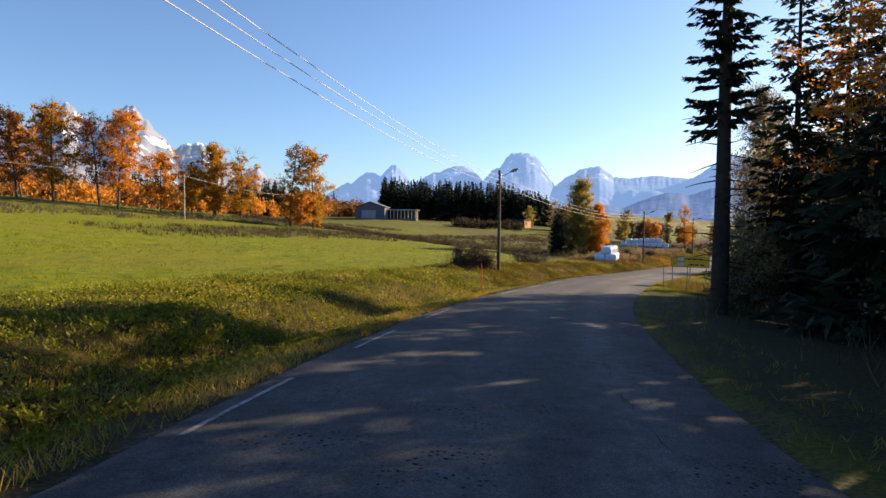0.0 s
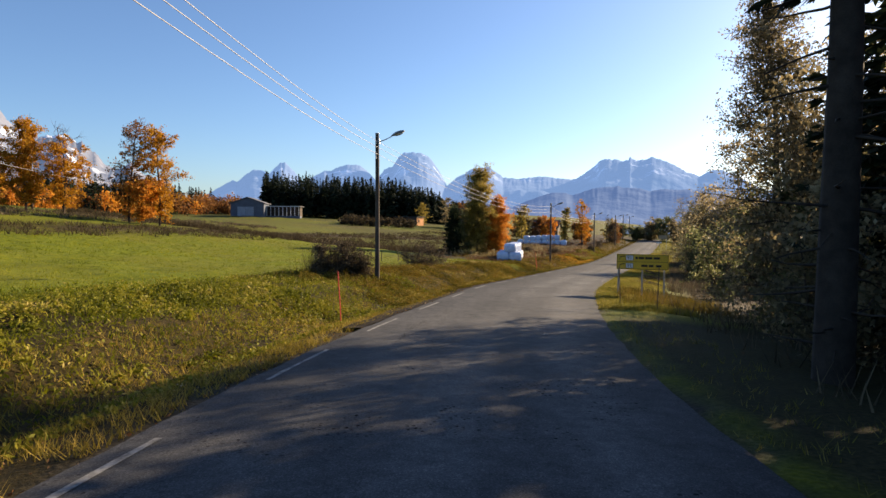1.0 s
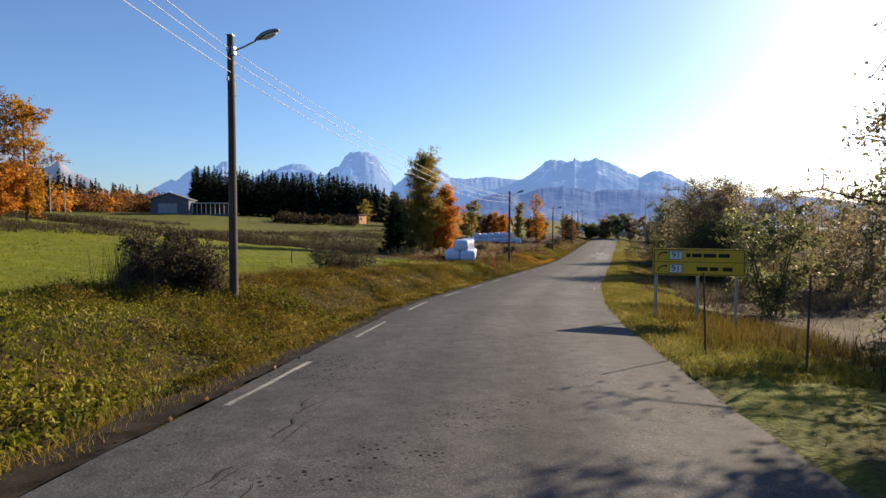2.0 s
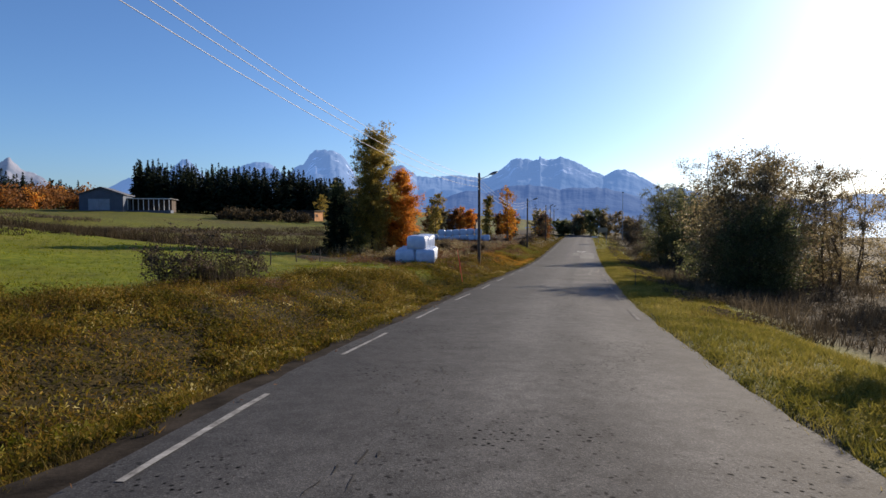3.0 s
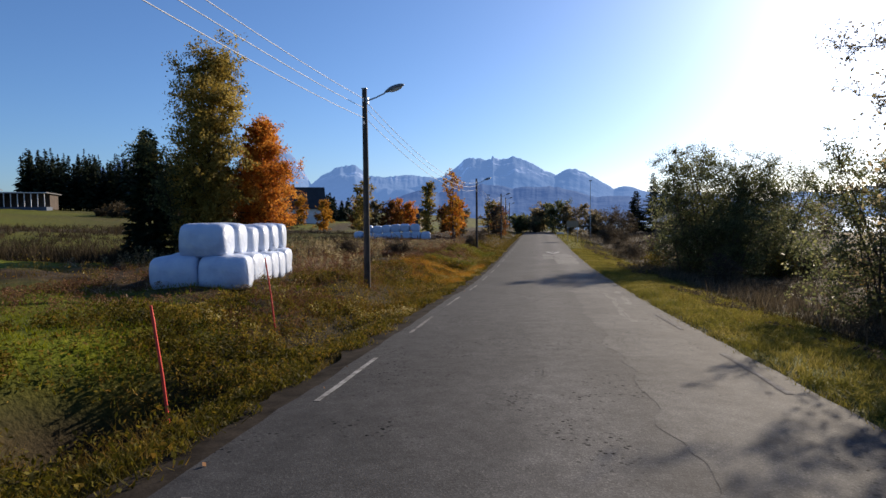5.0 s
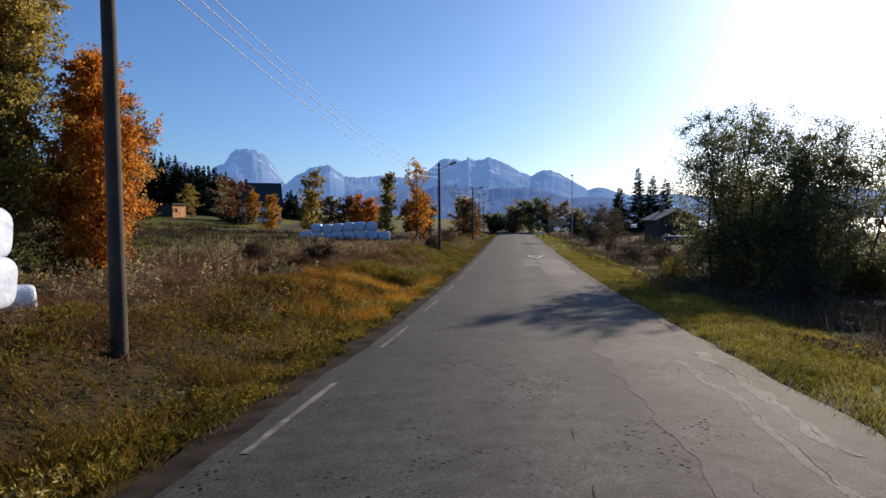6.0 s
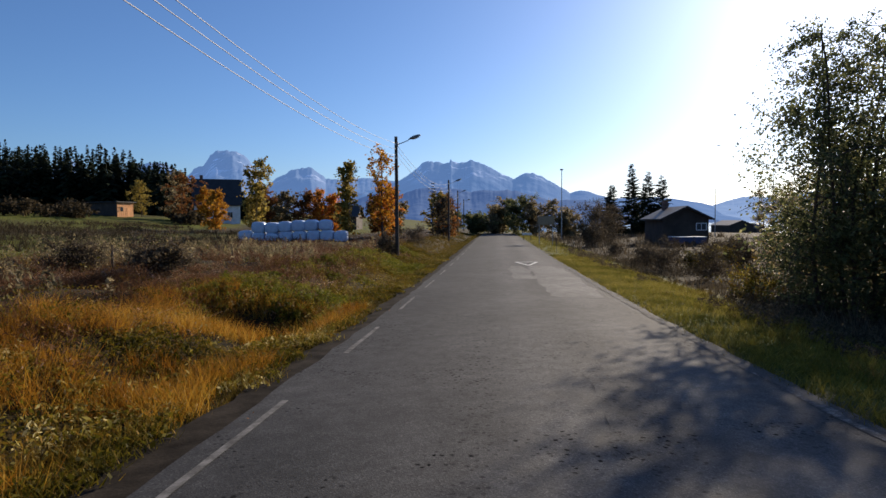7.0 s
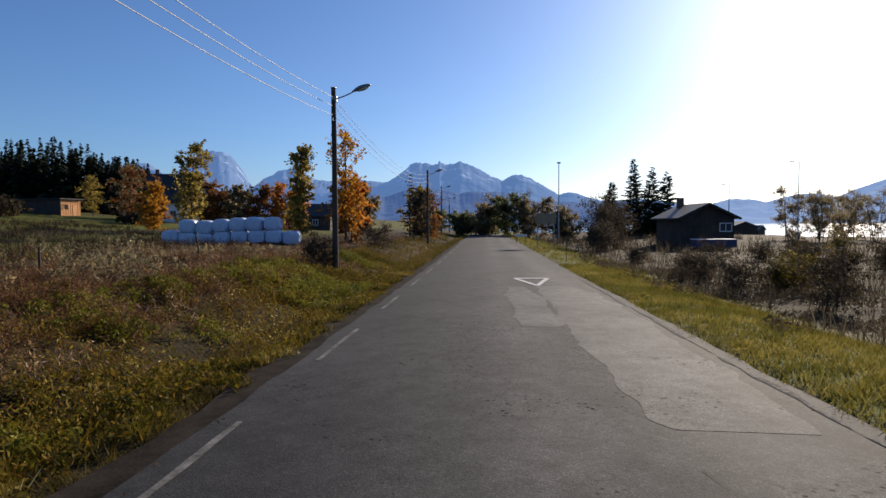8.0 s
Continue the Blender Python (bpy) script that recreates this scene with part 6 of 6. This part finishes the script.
def tussocks(rng, name, n, s0, s1, d0, d1, tall, size, per, material, label, side=-1, seed=0, slim=0.5):
    """Mounds of leaves with shade between them, gathered in drifts."""
    p, s, d = scatter(rng, n, s0, s1, d0, d1, side)
    drift = wobble(p[:, 0], p[:, 1], 2.8, seed) + 0.5 * wobble(p[:, 0], p[:, 1], 1.1, seed + 1)
    p, grow = p[drift > 0], tall * (0.5 + 0.8 * np.clip(drift[drift > 0], 0, 1))
    wide = np.repeat(rng.uniform(0.10, 0.26, len(p)), per)
    q = np.repeat(p, per, axis=0)
    u = rng.uniform(0.05, 1, len(q))
    ang = rng.uniform(0, 2 * np.pi, len(q))
    reach = wide * np.sqrt(1.05 - u) * rng.uniform(0.5, 1.2, len(q))
    q[:, 0] += np.cos(ang) * reach
    q[:, 1] += np.sin(ang) * reach
    q[:, 2] += u * np.repeat(grow, per)
    cover(name, [leaf_quads(rng, q, size, 0.25, slim)], material, label)


def build_cover():
    rng = np.random.default_rng(77)
    # left verge: tall tawny grass near the asphalt, thinner further out
    parts = []
    for n, s0, s1, d0, d1, per, h, w in ((2600, 42, 60, 3.9, 5.6, 6, 0.15, 0.010), (5200, 60, 130, 3.9, 5.4, 7, 0.14, 0.010), (5000, 130, 215, 3.9, 9, 4, 0.3, 0.03)):
        p, s, d = scatter(rng, n, s0, s1, d0, d1, -1, 1.3)
        keep = wobble(p[:, 0], p[:, 1], 1.3, 6) > -0.45
        q = clumps(rng, p[keep], per, 0.05)
        parts.append(blade_tris(rng, q, np.full(len(q), h), w, 0.75))
    p, s, d = scatter(rng, 3600, 60, 140, 4.4, 8.0, 1, 0.8)
    keep = wobble(p[:, 0], p[:, 1], 0.9, 66) + 0.4 * wobble(p[:, 0], p[:, 1], 3.0, 67) > 0.0
    q = clumps(rng, p[keep], 7, 0.07)
    parts.append(blade_tris(rng, q, np.full(len(q), 0.2), 0.016, 0.8))
    cover("verge_grass", parts, L_GRASS, "tawny long grass along the road's edge")
    p, s, d = scatter(rng, 6500, -4, 44, 3.55, 7.5, -1, 1.3)
    q = clumps(rng, p[wobble(p[:, 0], p[:, 1], 1.3, 6) > -0.45], 5, 0.05)
    p2, s2, d2 = scatter(rng, 8200, 36, 135, 3.55, 4.25, -1, 0.5)
    p2[:, 2] = np.maximum(p2[:, 2], along(s2, -d2)[:, 2] - 0.02)
    q2 = clumps(rng, p2[wobble(p2[:, 0], p2[:, 1], 0.7, 61) > 0.1 - (d2 - 3.62)], 6, 0.05)
    cover("shoulder_grass", [blade_tris(rng, q2, np.full(len(q2), 0.11), 0.012, 1.1), leaf_quads3(rng, q2[::4], 0.035)], L_HERB, "low herbs creeping onto the gravel shoulder")
    cover("tan_grass", [blade_tris(rng, q, np.full(len(q), 0.18), 0.013, 0.85)], L_TAN, "sunlit tan and green long grass along the road's edge")
    # right verge: short green grass
    parts = []
    for n, s0, s1, d0, d1, per, h, w in ((30000, 38, 140, 3.3, 7.2, 5, 0.13, 0.018), (3000, 140, 210, 3.5, 9, 4, 0.2, 0.03), (500, -2, 38, 3.5, 5.5, 4, 0.12, 0.012)):
        p, s, d = scatter(rng, n, s0, s1, d0, d1, 1, 1.0)
        q = clumps(rng, p, per, 0.05)
        parts.append(blade_tris(rng, q, np.full(len(q), h), w, 0.8))
    cover("mown_grass", parts, L_LAWN, "short green mown grass on the verge")
    # field
    parts = []
    for n, s0, s1, d0, d1, per, h, w in ((6000, -4, 46, 6.5, 14, 4, 0.15, 0.02), (2600, 74, 88, 6.8, 16, 5, 0.12, 0.018), (11000, -2, 75, 12, 30, 3, 0.10, 0.022), (9000, 0, 90, 30, 62, 3, 0.13, 0.04)):
        p, s, d = scatter(rng, n, s0, s1, d0, d1, -1, 1.2)
        q = clumps(rng, p, per, 0.08)
        parts.append(blade_tris(rng, q, np.full(len(q), h), w, 0.8))
    cover("field_grass", parts, L_FIELD, "short yellow-green grass on the field")
    # weeds, and withered herbs in tussocks with dark gaps between them
    p, s, d = scatter(rng, 4600, 2, 48, 5.6, 13.5, -1, 1.0)
    keep = wobble(p[:, 0], p[:, 1], 1.8, 16) > -0.35
    q = clumps(rng, p[keep], 9, 0.16)
    q[:, 2] += rng.uniform(0.02, 0.34, len(q)) * np.repeat(rng.uniform(0.3, 1.2, keep.sum()), 9)
    p, s, d = scatter(rng, 30000, 0, 46, 4.4, 13.5, -1, 1.3)
    p[:, 2] += rng.uniform(0.01, 0.14, len(p))
    cover("weeds", [leaf_quads(rng, q, 0.042, 0.2, 0.6), leaf_quads(rng, p, 0.05, 0.0, 0.7)], L_WEED, "trampled broad-leaved green weeds in the verge")
    leaves, blades = [], []
    for n, s0, s1, d0, d1, tall, size in ((7800, 42, 73, 4.2, 12.6, 0.42, 0.036), (900, 72, 80, 4.2, 7.6, 0.34, 0.04), (3600, 78, 112, 4.3, 9.0, 0.5, 0.038), (3400, 110, 146, 4.3, 8.3, 0.42, 0.038), (1000, 84, 130, 13, 24, 0.7, 0.055)):
        p, s, d = scatter(rng, n, s0, s1, d0, d1, -1, 1.0)
        lump = wobble(p[:, 0], p[:, 1], 0.65, 16) + 0.6 * wobble(p[:, 0], p[:, 1], 2.6, 18)
        keep = lump > -0.12
        p, grow = p[keep], tall * np.clip(0.35 + 0.95 * lump[keep], 0.15, 1.7)
        q = clumps(rng, p, 8, 0.10)
        rise = rng.uniform(0.08, 1.0, len(q)) ** 0.8
        q[:, 2] += rise * np.repeat(grow, 8)
        leaves.append(leaf_quads(rng, q, size, 0.2, 0.55))
        q = clumps(rng, p, 5, 0.08)
        blades.append(blade_tris(rng, q, np.repeat(grow, 5) * 0.85, 0.010, 0.9))
    p, s, d = scatter(rng, 46000, 40, 132, 4.2, 12.5, -1, 1.1)
    p = p[(d < 7.6) | (s < 74) | (s > 86)]
    p[:, 2] += rng.uniform(0.01, 0.12, len(p))
    leaves.append(leaf_quads(rng, p, 0.042, 0.0, 0.5))
    p, s, d = scatter(rng, 30000, 42, 80, 4.2, 8.5, -1, 1.0)
    p[:, 2] += rng.uniform(0.01, 0.12, len(p))
    leaves.append(leaf_quads(rng, p, 0.042, 0.0, 0.6))
    cover("herbs", leaves, L_HERB, "withered olive-green herbs in the verge")
    cover("herb_stalks", blades, L_GOLD, "yellowing stalks and blades among the verge herbs")
    tussocks(rng, "green_herbs", 3400, 2, 50, 4.8, 11.5, 0.26, 0.055, 26, L_WEED, "bushy green weeds in the sunlit verge", seed=91, slim=0.7)
    tussocks(rng, "olive_herbs", 4200, 40, 76, 4.4, 10.5, 0.34, 0.04, 44, L_HERB, "bushy withered herbs in the ditch bank", seed=93, slim=0.5)
    tussocks(rng, "leafy_herbs", 2000, 109, 140, 4.6, 8.5, 0.38, 0.036, 56, L_WEED, "clumps of leafy green herbs beside the road", seed=95, slim=0.6)
    tussocks(rng, "olive_clumps", 6400, 76, 142, 4.2, 9.5, 0.32, 0.042, 40, L_HERB, "clumps of withered olive herbs beside the road", seed=105, slim=0.5)
    tussocks(rng, "rusty_herbs", 4800, 80, 136, 6.0, 17, 0.38, 0.042, 40, L_STRAW, "clumps of withered reddish herbs in the rough grass", seed=97, slim=0.35)
    tussocks(rng, "dark_herbs", 1500, 96, 140, 9.0, 24, 0.8, 0.07, 34, L_DULL, "tall dark herb clumps in the rough grass", seed=99, slim=0.5)
    tussocks(rng, "tufted_grass", 7000, 38, 140, 3.5, 6.6, 0.15, 0.055, 24, L_LAWN, "thick tufts of yellow-green grass on the verge", 1, 103, 0.22)
    tussocks(rng, "bank_herbs", 5600, 58, 150, 5.2, 15.0, 0.36, 0.05, 28, L_BRUSH, "withered brown herbs on the bank below the road", 1, 101, 0.5)
    # reddish lying straw and golden grass by the second ditch
    parts, gold = [], []
    for n, s0, s1, d0, d1, per, h, lean in ((7000, 84, 135, 6.8, 15, 7, 0.30, 2.4), (2500, 95, 150, 8, 24, 6, 0.45, 1.2), (1500, 130, 200, 8, 24, 5, 0.5, 1.0), (2600, 40, 64, 7.5, 14, 6, 0.16, 3.2)):
        p, s, d = scatter(rng, n, s0, s1, d0, d1, -1, 1.0)
        keep = wobble(p[:, 0], p[:, 1], 2.2, 26) > -0.3
        q = clumps(rng, p[keep], per, 0.12)
        parts.append(blade_tris(rng, q, np.full(len(q), h), 0.02, lean))
    cover("straw", parts, L_STRAW, "lodged reddish dry straw in the verge")
    for n, s0, s1, d0, d1, per, h in ((1500, 86, 113, 4.2, 6.0, 10, 0.26), (350, 48, 60, 9.5, 13, 6, 0.5), (700, 128, 165, 5, 10, 6, 0.5)):
        p, s, d = scatter(rng, n, s0, s1, d0, d1, -1, 1.0)
        keep = wobble(p[:, 0], p[:, 1], 1.7, 36) > -0.1
        q = clumps(rng, p[keep], per, 0.10)
        gold.append(blade_tris(rng, q, np.full(len(q), h), 0.011, 0.9))
    p, s, d = scatter(rng, 500, 41, 50, 4.4, 9.5, 1)
    q = clumps(rng, p, 8, 0.12)
    signgrass = [blade_tris(rng, q, np.full(len(q), 0.42), 0.02, 0.5)]
    cover("sign_grass", signgrass, L_GRASS, "tall tawny grass round the sign posts")
    p, s, d = scatter(rng, 3600, 97, 111.5, 4.1, 8.6, -1, 1.2)
    keep = wobble(p[:, 0], p[:, 1], 0.8, 56) + 0.5 * wobble(p[:, 0], p[:, 1], 2.4, 57) > -0.05
    q = clumps(rng, p[keep], 11, 0.08)
    cover("rusty_grass", [blade_tris(rng, q, np.full(len(q), 0.36), 0.011, 0.8)], L_RUSTGRASS, "tall rust-orange grass beside the road")
    cover("golden_grass", gold, L_GOLD, "tall golden grass along the ditch")
    # brown brush: right of the road and round the far field
    parts, dark = [], []
    for side, n, s0, s1, d0, d1, per, h, w in ((1, 2400, 92, 150, 7.6, 26, 8, 0.6, 0.03), (1, 1500, 60, 95, 7.5, 20, 8, 0.7, 0.03), (1, 900, -5, 55, 6.0, 22, 8, 0.55, 0.03), (1, 900, 150, 220, 6.5, 40, 7, 1.0, 0.06), (-1, 2600, 100, 175, 20, 48, 6, 0.6, 0.05),
                                               (-1, 2600, 45, 190, 46, 60, 6, 0.55, 0.07), (-1, 2400, 30, 120, 68, 84, 6, 0.5, 0.08)):
        p, s, d = scatter(rng, n, s0, s1, d0, d1, side, 1.0)
        keep = wobble(p[:, 0], p[:, 1], 3.0, 46) > -0.4
        q = clumps(rng, p[keep], per, 0.22)
        (parts if side > 0 or d0 == 68 else dark).append(blade_tris(rng, q, np.full(len(q), h), w, 0.45 if side > 0 else 0.9))
    cover("far_brush", dark, L_DARKBRUSH, "dark withered brush round the far field")
    # dead stalks standing in the bush by the lamp post
    q = np.repeat(np.array([(1.3, 48.3, 0.0), (2.5, 47.7, 0.0), (9.5, 63.9, 0.0)]), 450, axis=0)
    q[:, :2] += rng.normal(0, 0.5, (len(q), 2))
    q[:, 2] = height(q[:, 0], q[:, 1])
    parts.append(blade_tris(rng, q, np.where(q[:, 1] > 60, 0.9, 1.45), 0.022, 0.2))
    # a strip of uncut herbs across the field
    x, across = rng.uniform(-44, 19, 2600), rng.uniform(0.3, 9.0, 2600)
    p = np.stack([x, 106.7 - 0.33 * (x - 7) + across, x * 0], 1)
    p[:, 2] = height(p[:, 0], p[:, 1])
    q = clumps(rng, p, 6, 0.25)
    cover("uncut_herbs", [blade_tris(rng, q, np.full(len(q), 0.8), 0.06, 0.5)], L_DARKBRUSH, "strip of tall dead brown herbs across the field")
    cover("brush", parts, L_BRUSH, "dead brown herbs and brush")
    # fallen leaves on the left shoulder
    p, s, d = scatter(rng, 5200, -3, 120, 3.2, 5.2, -1, 0.8)
    p, s, d = p[(s < 48) | (np.arange(len(s)) % 3 == 0)], s[(s < 48) | (np.arange(len(s)) % 3 == 0)], d[(s < 48) | (np.arange(len(s)) % 3 == 0)]
    p[:, 2] = np.where(d < 3.35, along(s, -d)[:, 2] + 0.012, p[:, 2]) + rng.uniform(0.005, 0.03, len(p))
    cover("fallen_leaves", [leaf_quads(rng, p, 0.028, 0)], L_STRAW, "small dry fallen leaves along the road's edge")


roadside_woods()
right_bushes()
left_trees()
far_trees()
far_woods()
build_lamps()
build_poles()
build_bales()
build_snow_poles()
build_signs()
build_fence()
build_barn()
build_shed()
dark_house()
brown_house()
far_masts()
field_bushes()
right_scrub()
build_cover()
